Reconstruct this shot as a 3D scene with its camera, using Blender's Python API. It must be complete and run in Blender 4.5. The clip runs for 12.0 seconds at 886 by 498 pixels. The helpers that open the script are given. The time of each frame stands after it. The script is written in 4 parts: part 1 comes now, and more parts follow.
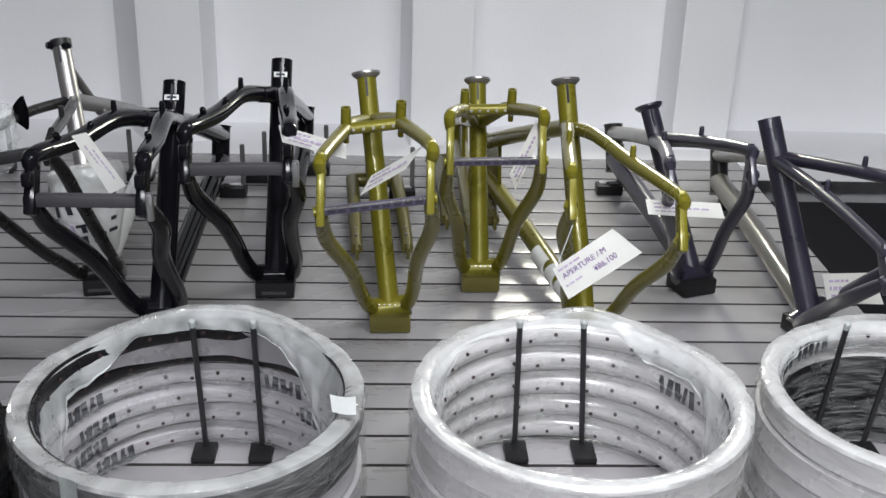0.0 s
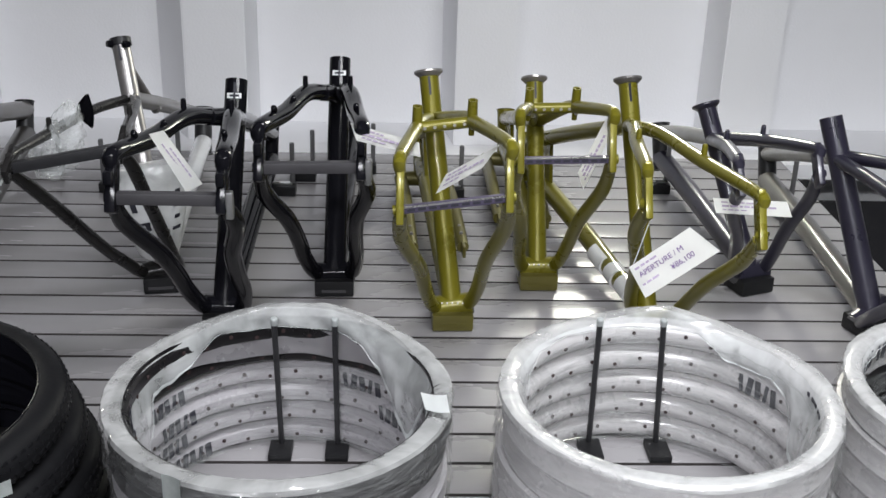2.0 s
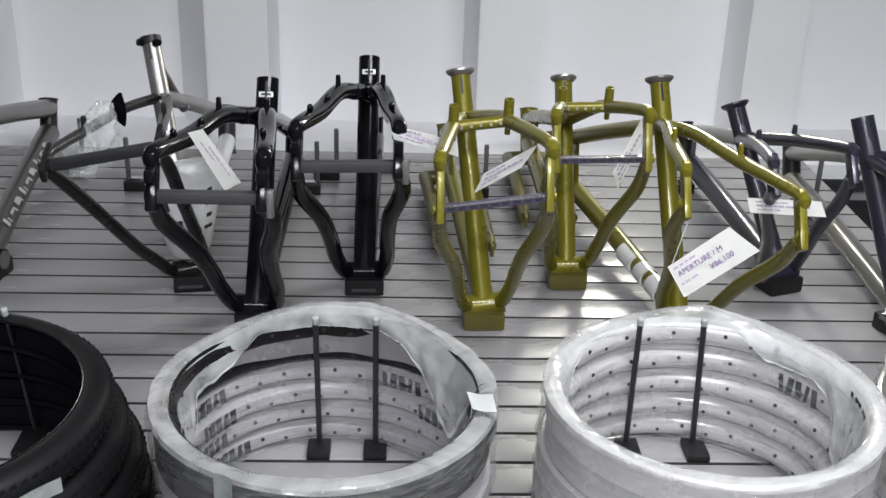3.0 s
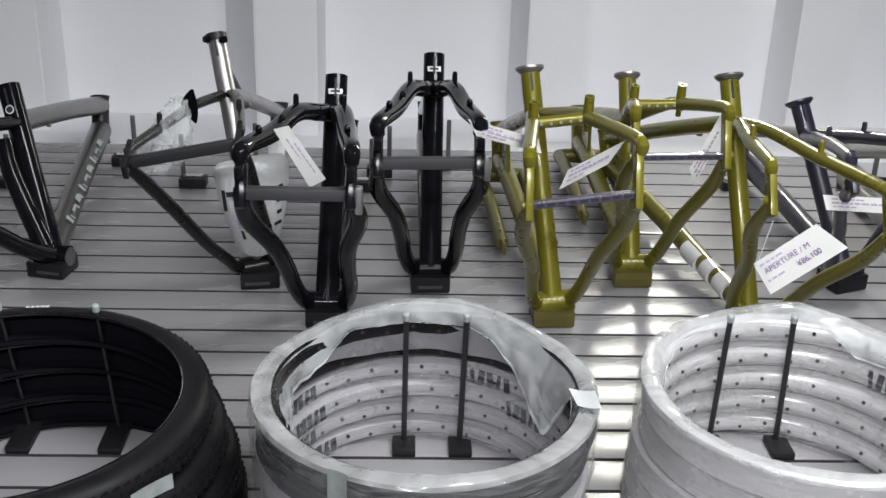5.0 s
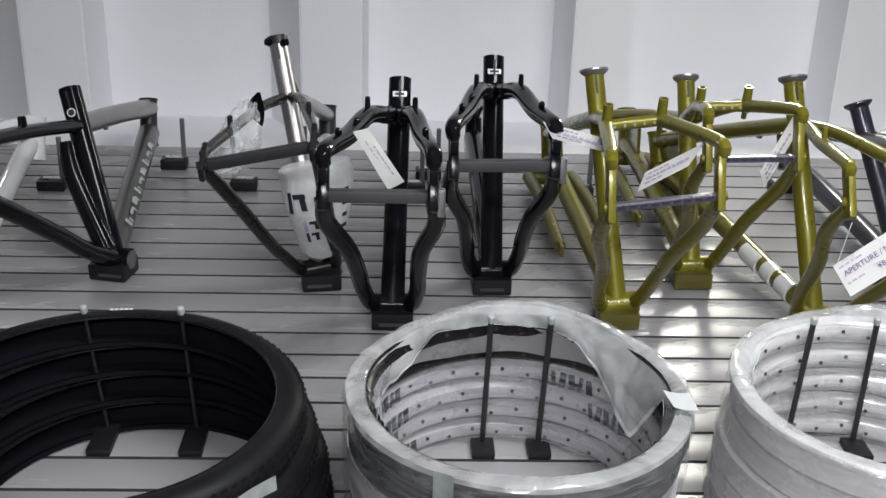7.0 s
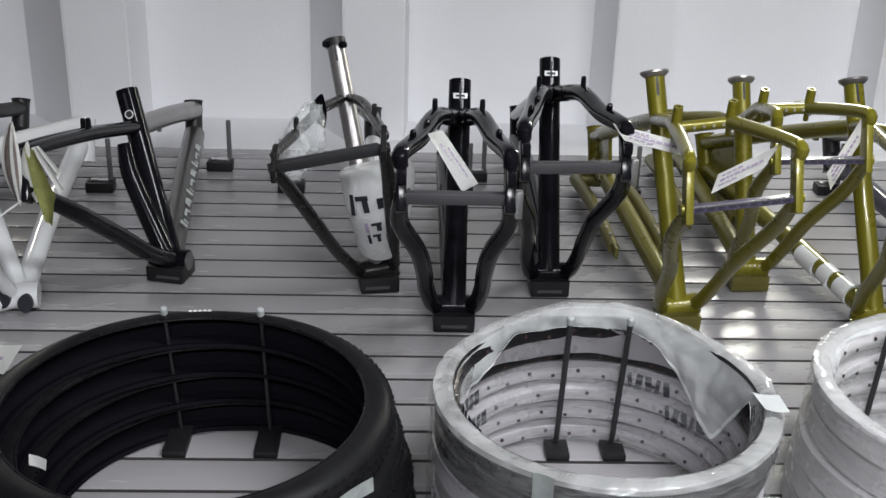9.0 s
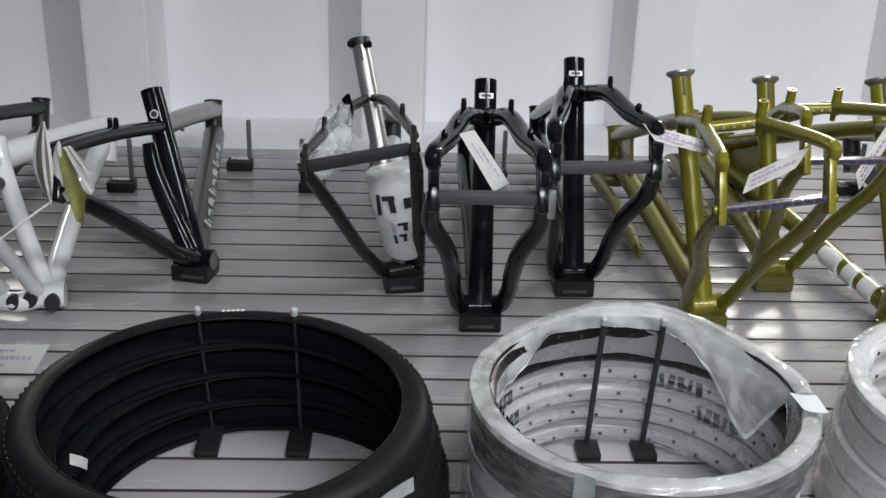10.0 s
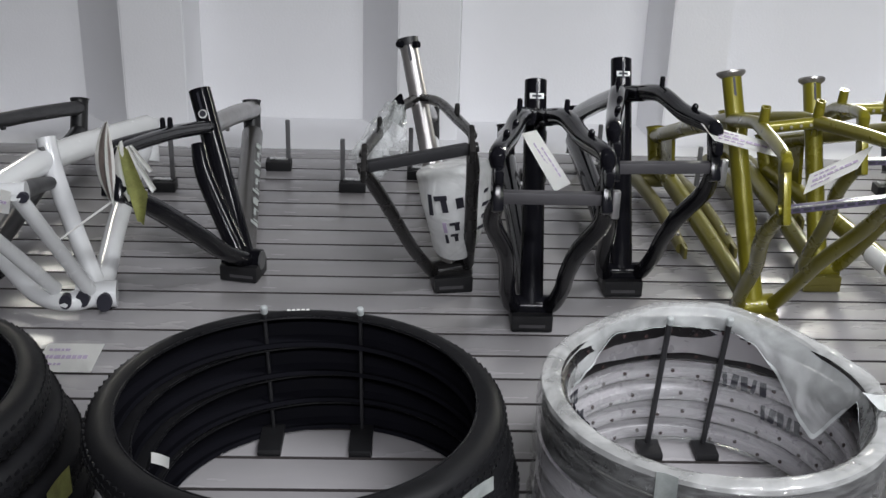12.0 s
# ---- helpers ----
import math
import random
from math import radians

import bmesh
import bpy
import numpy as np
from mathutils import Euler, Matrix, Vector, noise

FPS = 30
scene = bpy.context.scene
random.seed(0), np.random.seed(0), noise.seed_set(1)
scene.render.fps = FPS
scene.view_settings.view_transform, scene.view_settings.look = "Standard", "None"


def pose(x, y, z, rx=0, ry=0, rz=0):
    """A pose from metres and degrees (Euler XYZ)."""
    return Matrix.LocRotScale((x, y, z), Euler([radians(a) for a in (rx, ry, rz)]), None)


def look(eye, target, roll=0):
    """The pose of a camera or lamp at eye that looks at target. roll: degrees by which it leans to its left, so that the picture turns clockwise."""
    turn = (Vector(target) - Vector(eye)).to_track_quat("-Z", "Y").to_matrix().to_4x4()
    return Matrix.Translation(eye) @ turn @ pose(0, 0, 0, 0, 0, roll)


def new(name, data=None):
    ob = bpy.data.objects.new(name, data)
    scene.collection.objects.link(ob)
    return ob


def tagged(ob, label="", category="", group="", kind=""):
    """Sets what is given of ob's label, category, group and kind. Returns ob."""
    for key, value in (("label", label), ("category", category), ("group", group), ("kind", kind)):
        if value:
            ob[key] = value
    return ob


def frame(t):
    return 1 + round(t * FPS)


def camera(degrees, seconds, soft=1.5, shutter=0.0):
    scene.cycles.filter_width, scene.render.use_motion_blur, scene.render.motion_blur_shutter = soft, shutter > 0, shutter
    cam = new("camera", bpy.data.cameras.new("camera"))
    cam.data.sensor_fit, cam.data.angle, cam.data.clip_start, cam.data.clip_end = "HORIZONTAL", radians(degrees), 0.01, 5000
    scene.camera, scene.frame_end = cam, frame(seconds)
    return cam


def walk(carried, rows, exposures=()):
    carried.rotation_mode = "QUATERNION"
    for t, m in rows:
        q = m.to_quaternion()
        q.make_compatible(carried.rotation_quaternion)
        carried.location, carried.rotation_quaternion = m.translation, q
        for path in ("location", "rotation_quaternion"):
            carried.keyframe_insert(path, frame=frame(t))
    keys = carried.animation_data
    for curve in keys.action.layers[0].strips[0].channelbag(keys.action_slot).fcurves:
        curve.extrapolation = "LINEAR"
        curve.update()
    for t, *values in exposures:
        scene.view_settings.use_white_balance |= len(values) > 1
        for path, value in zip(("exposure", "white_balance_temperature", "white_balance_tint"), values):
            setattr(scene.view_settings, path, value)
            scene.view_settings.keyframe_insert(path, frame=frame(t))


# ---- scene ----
cam = camera(42.8, 12.0)
PATH = [
    (0, (-0.005, -0.002, 0.955), (0.087, 1.831, 0.159), 1.8),
    (0.5, (-0.028, -0.002, 0.955), (0.061, 1.83, 0.158), 1.8),
    (1, (-0.056, -0.001, 0.954), (0.032, 1.831, 0.157), 1.8),
    (1.5, (-0.087, 0.0, 0.951), (0.002, 1.833, 0.156), 1.8),
    (2, (-0.113, 0.0, 0.952), (-0.026, 1.832, 0.154), 1.8),
    (2.5, (-0.139, 0.001, 0.951), (-0.053, 1.832, 0.153), 1.9),
    (3, (-0.169, 0.002, 0.951), (-0.083, 1.833, 0.151), 1.9),
    (5, (-0.291, 0.006, 0.944), (-0.209, 1.836, 0.142), 1.9),
    (5.5, (-0.32, 0.006, 0.944), (-0.24, 1.837, 0.141), 1.9),
    (6, (-0.347, 0.007, 0.944), (-0.267, 1.837, 0.141), 1.9),
    (6.5, (-0.373, 0.008, 0.942), (-0.295, 1.839, 0.142), 1.8),
    (7, (-0.404, 0.008, 0.941), (-0.326, 1.84, 0.143), 1.8),
    (9, (-0.511, 0.01, 0.938), (-0.436, 1.844, 0.143), 1.8),
    (9.5, (-0.532, 0.01, 0.938), (-0.458, 1.844, 0.142), 1.8),
    (10, (-0.554, 0.011, 0.937), (-0.483, 1.844, 0.142), 1.8),
    (10.5, (-0.577, 0.009, 0.938), (-0.506, 1.843, 0.142), 1.8),
    (11, (-0.599, 0.01, 0.936), (-0.53, 1.844, 0.141), 1.8),
    (11.5, (-0.621, 0.009, 0.936), (-0.553, 1.843, 0.141), 1.8),
    (12, (-0.641, 0.01, 0.935), (-0.575, 1.844, 0.14), 1.8),
]
walk(cam, [(t, look(eye, target, roll)) for t, eye, target, roll in PATH])

# ---- world and light ----
world = bpy.data.worlds.new("world")
scene.world = world
world.use_nodes = True
world.node_tree.nodes["Background"].inputs[0].default_value = (0.8, 0.85, 1.0, 1)
world.node_tree.nodes["Background"].inputs[1].default_value = 0.05


def area_lamp(name, m, sx, sy, watts, color):
    d = bpy.data.lights.new(name, "AREA")
    d.shape, d.size, d.size_y, d.energy, d.color = "RECTANGLE", sx, sy, watts, color
    ob = new(name, d)
    ob.matrix_world = m
    return ob


CEILING = 1.95
# unseen lamps; the pair at y -1.1 is added to brighten the wall
for lx, ly, lw in ((0.48, 0.7, 53), (-1.05, 1.25, 1.5), (-0.4, -1.1, 99), (0.95, -1.1, 14)):
    area_lamp("unseen_ceiling_light", pose(lx, ly, CEILING - 0.075), 1.2, 0.28, lw, (0.92, 1.0, 0.86) if lx > 0.9 else (0.94, 0.958, 0.99) if lx > 0 else (0.93, 0.94, 1.0))
for lx, lc, lw in ((0.55, (1.0, 1.0, 0.88), 13.0), (-1.72, (1.0, 0.98, 0.88), 3.5)):
    area_lamp("wall_strip_light", look((lx, 2.93, 0.78), (lx - 0.05, 1.9, 0.76)), 0.13, 0.5, lw, lc)


# ---- materials ----
def material(name, color, rough=0.5, metal=0.0, coat=0.0, vary=0.12, scale=12.0, bump=0.0, bump_scale=90.0, rough_vary=0.1,
             alpha=1.0, random_shift=0.0, spec=0.5, stretch=None, sheen_noise=0.0):
    m = bpy.data.materials.new(name)
    m.use_nodes = True
    nt = m.node_tree
    b = nt.nodes["Principled BSDF"]
    b.inputs["Metallic"].default_value = metal
    b.inputs["Coat Weight"].default_value = coat
    b.inputs["Coat Roughness"].default_value = 0.06
    b.inputs["Alpha"].default_value = alpha
    b.inputs["Specular IOR Level"].default_value = spec
    tc = nt.nodes.new("ShaderNodeTexCoord")
    src = tc.outputs["Object"]
    if stretch:
        mp = nt.nodes.new("ShaderNodeMapping")
        mp.inputs["Scale"].default_value = stretch
        nt.links.new(src, mp.inputs[0])
        src = mp.outputs[0]
    n1 = nt.nodes.new("ShaderNodeTexNoise")
    n1.inputs["Scale"].default_value, n1.inputs["Detail"].default_value = scale, 6
    n2 = nt.nodes.new("ShaderNodeTexNoise")
    n2.inputs["Scale"].default_value, n2.inputs["Detail"].default_value = scale * 7.3, 3
    nt.links.new(src, n1.inputs["Vector"])
    nt.links.new(src, n2.inputs["Vector"])
    add = nt.nodes.new("ShaderNodeMath")
    add.operation = "MULTIPLY_ADD"
    add.inputs[1].default_value = 0.35
    nt.links.new(n2.outputs[0], add.inputs[0])
    nt.links.new(n1.outputs[0], add.inputs[2])
    rng = nt.nodes.new("ShaderNodeMapRange")
    rng.inputs[1].default_value, rng.inputs[2].default_value = 0.35, 1.0
    rng.inputs[3].default_value, rng.inputs[4].default_value = 1 - vary, 1 + vary
    nt.links.new(add.outputs[0], rng.inputs[0])
    val = rng.outputs[0]
    if random_shift:
        oi = nt.nodes.new("ShaderNodeObjectInfo")
        r2 = nt.nodes.new("ShaderNodeMapRange")
        r2.inputs[3].default_value, r2.inputs[4].default_value = 1 - random_shift, 1 + random_shift
        nt.links.new(oi.outputs["Random"], r2.inputs[0])
        mul = nt.nodes.new("ShaderNodeMath")
        mul.operation = "MULTIPLY"
        nt.links.new(val, mul.inputs[0])
        nt.links.new(r2.outputs[0], mul.inputs[1])
        val = mul.outputs[0]
    mix = nt.nodes.new("ShaderNodeVectorMath")
    mix.operation = "SCALE"
    mix.inputs[0].default_value = color
    nt.links.new(val, mix.inputs["Scale"])
    nt.links.new(mix.outputs[0], b.inputs["Base Color"])
    rr = nt.nodes.new("ShaderNodeMapRange")
    rr.inputs[1].default_value, rr.inputs[2].default_value = 0.35, 1.0
    rr.inputs[3].default_value, rr.inputs[4].default_value = max(0.02, rough - rough_vary), min(1, rough + rough_vary)
    nt.links.new(add.outputs[0], rr.inputs[0])
    nt.links.new(rr.outputs[0], b.inputs["Roughness"])
    if bump:
        n3 = nt.nodes.new("ShaderNodeTexNoise")
        n3.inputs["Scale"].default_value, n3.inputs["Detail"].default_value = bump_scale, 4
        nt.links.new(src, n3.inputs["Vector"])
        bp = nt.nodes.new("ShaderNodeBump")
        bp.inputs["Strength"].default_value, bp.inputs["Distance"].default_value = bump, 0.004
        nt.links.new(n3.outputs[0], bp.inputs["Height"])
        nt.links.new(bp.outputs[0], b.inputs["Normal"])
    return m


# for the unseen walls: kept dark so little light bounces onto black paint
WALL_DIM = material("unseen_wall_grey", (0.22, 0.22, 0.23), 0.7, vary=0.05, scale=1.6)
WALL = material("wall_paint", (0.86, 0.86, 0.88), 0.7, vary=0.03, scale=1.6, bump=0.15, bump_scale=160)
CEIL = material("dark_ceiling_paint", (0.1, 0.1, 0.1), 0.85, vary=0.03, scale=2)
FLOOR = material("floor_vinyl", (0.2, 0.19, 0.18), 0.45, vary=0.15, scale=3)
SLAT = material("slat_laminate", (0.275, 0.266, 0.274), 0.26, vary=0.07, scale=5, bump=0.05, bump_scale=120, rough_vary=0.06, random_shift=0.05, stretch=(0.25, 1, 1))
# dark board-edge tone that also carries the shade inside the slots
GROOVE = material("groove_core_and_shade", (0.035, 0.03, 0.03), 0.8)
CLOTH = material("black_cloth", (0.008, 0.008, 0.01), 0.9, spec=0.06, bump=0.3, bump_scale=500)
YELLOW = material("gold_paint", (0.15, 0.134, 0.012), 0.3, metal=0.2, coat=0.25, spec=0.3, vary=0.08, scale=9)
YELLOW_DARK = material("gold_anodised", (0.125, 0.11, 0.024), 0.4, metal=0.3, coat=0.15, vary=0.12, scale=14)
BLACK = material("black_gloss_paint", (0.006, 0.006, 0.008), 0.12, coat=0.03, vary=0.2, rough_vary=0.04, spec=0.12)
BLACK_MATT = material("black_matt_paint", (0.02, 0.02, 0.022), 0.4, vary=0.25, scale=20, spec=0.3)
GREY = material("gunmetal_paint", (0.14, 0.132, 0.13), 0.35, metal=0.3, coat=0.4, vary=0.15)
GREY_DARK = material("dark_gunmetal_paint", (0.06, 0.057, 0.054), 0.38, metal=0.3, coat=0.3, vary=0.2)
CHAR = material("charcoal_paint", (0.02, 0.019, 0.019), 0.27, coat=0.05, vary=0.25, spec=0.2)
PURPLE = material("dark_violet_paint", (0.026, 0.024, 0.04), 0.34, metal=0.1, coat=0.2, vary=0.15)
OLIVE_GREY = material("grey_olive_paint", (0.13, 0.125, 0.11), 0.35, metal=0.2, coat=0.4)
WHITE = material("white_gloss_paint", (0.72, 0.73, 0.74), 0.22, coat=0.8, vary=0.04)
SILVER = material("brushed_alloy", (0.6, 0.6, 0.6), 0.3, metal=1.0, vary=0.1, scale=40)
SILVER_DULL = material("raw_alloy_tube", (0.36, 0.345, 0.34), 0.35, metal=0.75, vary=0.15, scale=20)
STEEL = material("dark_steel", (0.16, 0.16, 0.165), 0.4, metal=0.5, vary=0.2)
POST = material("post_steel", (0.028, 0.028, 0.031), 0.42, metal=0.3, vary=0.2)
PLINTH = material("black_moulded_plastic", (0.01, 0.01, 0.011), 0.45, spec=0.3, bump=0.1, bump_scale=300)
BAR = material("grey_plastic_bar", (0.045, 0.043, 0.047), 0.5, vary=0.15)
BAR_VIOLET = material("violet_anodised_bar", (0.085, 0.072, 0.12), 0.4, metal=0.2)
CARD = material("white_card", (0.8, 0.8, 0.78), 0.55, vary=0.03)
PAPER_GREY = material("grey_printed_paper", (0.42, 0.45, 0.44), 0.5, vary=0.25, scale=60)
INK = material("black_ink", (0.02, 0.02, 0.03), 0.6)
INK_BLUE = material("violet_ink", (0.12, 0.04, 0.22), 0.6)
INK_FAINT = material("faint_violet_ink", (0.4, 0.33, 0.46), 0.6)
RIM = material("pale_alloy_rim", (0.42, 0.405, 0.425), 0.3, metal=0.25, vary=0.06, scale=14, random_shift=0.1)
# lighter copy of RIM: stronger light on the right-hand stacks, in the colour
RIM_LIT = material("lit_alloy_rim", (0.6, 0.585, 0.59), 0.28, metal=0.2, vary=0.05, scale=14, random_shift=0.06)
# dark rims and edge, and the painted shade inside one stack
RIM_DARK_AND_SHADE = material("dark_rim_and_shade", (0.012, 0.011, 0.012), 0.3, metal=0.3, vary=0.1)
HOLE = material("spoke_hole", (0.03, 0.015, 0.015), 0.7)
RUBBER = material("tyre_rubber", (0.006, 0.006, 0.007), 0.5, spec=0.15, vary=0.3, scale=25, bump=0.06, bump_scale=300)
RUBBER_IN = material("tyre_bead", (0.006, 0.006, 0.007), 0.28, spec=0.18, vary=0.2, scale=30)
CASING = material("tyre_casing", (0.004, 0.004, 0.006), 0.75, spec=0.05, vary=0.2, scale=30)
TIP = material("pale_rubber_tip", (0.34, 0.36, 0.36), 0.4)
TAPE = material("white_tape", (0.82, 0.84, 0.84), 0.35, vary=0.05)
LEAF_GREEN = material("green_print", (0.3, 0.31, 0.11), 0.35, vary=0.5, scale=35)
LEAF_INNER = material("grey_print", (0.3, 0.25, 0.23), 0.35, vary=0.3, scale=40)
LAMP_BODY = material("lamp_housing", (0.7, 0.7, 0.7), 0.4)


def film_material(name, base, solid, rough=0.12, spread=0.1, stretch=1):
    """Clear wrapping film: see-through where taut, milky where it folds."""
    m = bpy.data.materials.new(name)
    m.use_nodes = True
    nt = m.node_tree
    b = nt.nodes["Principled BSDF"]
    b.inputs["Base Color"].default_value = (*base, 1)
    b.inputs["Roughness"].default_value = rough
    b.inputs["Specular IOR Level"].default_value = 0.7
    tc = nt.nodes.new("ShaderNodeTexCoord")
    n = nt.nodes.new("ShaderNodeTexNoise")
    n.inputs["Scale"].default_value, n.inputs["Detail"].default_value, n.inputs["Distortion"].default_value = 11, 5, 1.6
    mp = nt.nodes.new("ShaderNodeMapping")
    mp.inputs["Scale"].default_value = (1, 1, stretch)
    nt.links.new(tc.outputs["Object"], mp.inputs["Vector"])
    nt.links.new(mp.outputs[0], n.inputs["Vector"])
    r = nt.nodes.new("ShaderNodeMapRange")
    r.inputs[1].default_value, r.inputs[2].default_value = 0.35, 0.7
    r.inputs[3].default_value, r.inputs[4].default_value = solid - spread, solid + spread * 1.2
    nt.links.new(n.outputs[0], r.inputs[0])
    nt.links.new(r.outputs[0], b.inputs["Alpha"])
    w = nt.nodes.new("ShaderNodeTexNoise")
    w.inputs["Scale"].default_value, w.inputs["Detail"].default_value, w.inputs["Distortion"].default_value = 13, 2, 1.5
    nt.links.new(mp.outputs[0], w.inputs["Vector"])
    bp = nt.nodes.new("ShaderNodeBump")
    bp.inputs["Strength"].default_value, bp.inputs["Distance"].default_value = 0.8, 0.009
    nt.links.new(w.outputs[0], bp.inputs["Height"])
    nt.links.new(bp.outputs[0], b.inputs["Normal"])
    return m


FILM = film_material("clear_film", (0.4, 0.41, 0.41), 0.22, 0.06, 0.1, 6)
FILM_FOLD = film_material("gathered_clear_film", (0.55, 0.555, 0.55), 0.5, 0.06, 0.16)
FILM_FLAP = film_material("folded_clear_film", (0.76, 0.78, 0.78), 0.42, 0.1, 0.09)
FILM_LINING = film_material("creased_lining_film", (0.6, 0.62, 0.62), 0.16, 0.05, 0.16, 7)
FILM_HEM = film_material("doubled_film_hem", (0.82, 0.86, 0.86), 0.62, 0.15, 0.1)
FILM_BAG = film_material("crumpled_clear_film", (0.75, 0.78, 0.78), 0.27, 0.08, 0.2)
POUCH = film_material("milky_film", (0.85, 0.86, 0.86), 0.82, 0.25)


# ---- mesh helpers ----
def part(name, bm, mat, parent=None, label="", smooth=True):
    me = bpy.data.meshes.new(name)
    bmesh.ops.recalc_face_normals(bm, faces=bm.faces)
    if all(e.is_manifold for e in bm.edges) and bm.calc_volume(signed=True) < 0:
        bmesh.ops.reverse_faces(bm, faces=bm.faces)
    bm.to_mesh(me)
    bm.free()
    me.materials.append(mat)
    if smooth:
        for p in me.polygons:
            p.use_smooth = True
        me.set_sharp_from_angle(angle=radians(38))
    ob = new(name, me)
    if parent:
        ob.parent = parent
        ob.matrix_parent_inverse = parent.matrix_basis.inverted()
    if label:
        ob["label"] = label
    return ob


def thing(name, at, label, category, group="", kind=""):
    ob = new(name)
    ob.empty_display_size = 0.05
    ob.matrix_basis = Matrix.Translation(at)
    return tagged(ob, label, category, group, kind)


def V(*a):
    return Vector(a)


def curve_points(pts, n=6):
    """Catmull-Rom through the points; each is (Vector, radius)."""
    out = []
    for i in range(len(pts) - 1):
        a, b, c, d = pts[max(i - 1, 0)], pts[i], pts[i + 1], pts[min(i + 2, len(pts) - 1)]
        for k in range(n):
            t = k / n
            f = [(-t + 2 * t * t - t ** 3) / 2, (2 - 5 * t * t + 3 * t ** 3) / 2, (t + 4 * t * t - 3 * t ** 3) / 2, (t ** 3 - t * t) / 2]
            out.append((a[0] * f[0] + b[0] * f[1] + c[0] * f[2] + d[0] * f[3], b[1] + (c[1] - b[1]) * t))
    out.append(pts[-1])
    return out


def add_tube(bm, pts, seg=16, n=6, flat=1.0, flat_dir=None, hollow=0.0):
    """A tube through (point, radius) pairs. flat squeezes it along flat_dir; hollow leaves an open bore of that wall."""
    pts = [(Vector(p), r) for p, r in pts]
    path = curve_points(pts, n) if len(pts) > 2 else pts
    rings = []
    t0 = (path[1][0] - path[0][0]).normalized()
    up = Vector(flat_dir) if flat_dir else (V(0, 0, 1) if abs(t0.z) < 0.9 else V(0, 1, 0))
    for i, (p, r) in enumerate(path):
        t = (path[min(i + 1, len(path) - 1)][0] - path[max(i - 1, 0)][0]).normalized()
        u = (up - t * up.dot(t)).normalized()
        w = t.cross(u)
        up = u
        rings.append([bm.verts.new(p + (u * math.cos(a) * flat + w * math.sin(a)) * r) for a in (2 * math.pi * k / seg for k in range(seg))])
    for a, b in zip(rings, rings[1:]):
        for k in range(seg):
            bm.faces.new((a[k], a[(k + 1) % seg], b[(k + 1) % seg], b[k]))
    bm.faces.new(rings[0][::-1])
    if hollow:
        p, r = path[-1]
        t = (path[-1][0] - path[-2][0]).normalized()
        k1 = (r - hollow) / r
        lip = [bm.verts.new(p + (v.co - p) * k1) for v in rings[-1]]
        deep = [bm.verts.new(v.co - t * 0.06) for v in lip]
        for k in range(seg):
            j = (k + 1) % seg
            bm.faces.new((rings[-1][k], rings[-1][j], lip[j], lip[k]))
            bm.faces.new((lip[k], lip[j], deep[j], deep[k]))
        bm.faces.new(deep)
    else:
        bm.faces.new(rings[-1])
    return bm


def tube(*args, **kw):
    return add_tube(bmesh.new(), *args, **kw)


def add_box(bm, m, sx, sy, sz, bevel=0.0):
    ret = bmesh.ops.create_cube(bm, size=1, matrix=m @ Matrix.Diagonal((sx, sy, sz, 1)))
    if bevel:
        es = {e for v in ret["verts"] for e in v.link_edges}
        bmesh.ops.bevel(bm, geom=list(es), offset=bevel, segments=2, affect="EDGES", profile=0.6)
    return bm


def box(m, sx, sy, sz, bevel=0.0):
    return add_box(bmesh.new(), m, sx, sy, sz, bevel)


def basis(o, x, y):
    """A pose at o with the x axis along x and z across x and y."""
    x = Vector(x).normalized()
    z = x.cross(Vector(y)).normalized()
    y = z.cross(x)
    return Matrix(((x.x, y.x, z.x, o[0]), (x.y, y.y, z.y, o[1]), (x.z, y.z, z.z, o[2]), (0, 0, 0, 1)))


def revolve(profile, seg=96, closed=False, wobble=None):
    """Turns (radius, z) pairs round the z axis."""
    bm = bmesh.new()
    rows = []
    for k in range(seg):
        a = 2 * math.pi * k / seg
        row = []
        for i, (r, z) in enumerate(profile):
            dr, dz = wobble(a, i) if wobble else (0, 0)
            row.append(bm.verts.new(((r + dr) * math.cos(a), (r + dr) * math.sin(a), z + dz)))
        rows.append(row)
    m = len(profile)
    for k in range(seg):
        a, b = rows[k], rows[(k + 1) % seg]
        for i in range(m if closed else m - 1):
            j = (i + 1) % m
            bm.faces.new((a[i], b[i], b[j], a[j]))
    return bm


def moved(bm, m):
    bm.transform(m)
    return bm


def card(name, corners, parent=None, mat=CARD, bend=0.004, thick=0.0006, label=""):
    """A slightly bowed card through four corners, in order round it."""
    a, b, c, d = [Vector(p) for p in corners]
    nrm = (b - a).cross(d - a).normalized()
    bm = bmesh.new()
    n = 8
    rows = []
    for i in range(n + 1):
        u = i / n
        row = []
        for j in range(3):
            v = j / 2
            p = (a * (1 - u) + b * u) * (1 - v) + (d * (1 - u) + c * u) * v
            row.append(bm.verts.new(p + nrm * bend * math.sin(u * math.pi)))
        rows.append(row)
    for r, s in zip(rows, rows[1:]):
        for j in range(2):
            bm.faces.new((r[j], s[j], s[j + 1], r[j + 1]))
    bmesh.ops.solidify(bm, geom=bm.faces[:], thickness=thick)
    return part(name, bm, mat, parent, label)


# ---- room ----
def wall(name, m, sx, sy, sz, mat=WALL):
    return tagged(part(name, box(m, sx, sy, sz), mat, smooth=False), kind="structure")


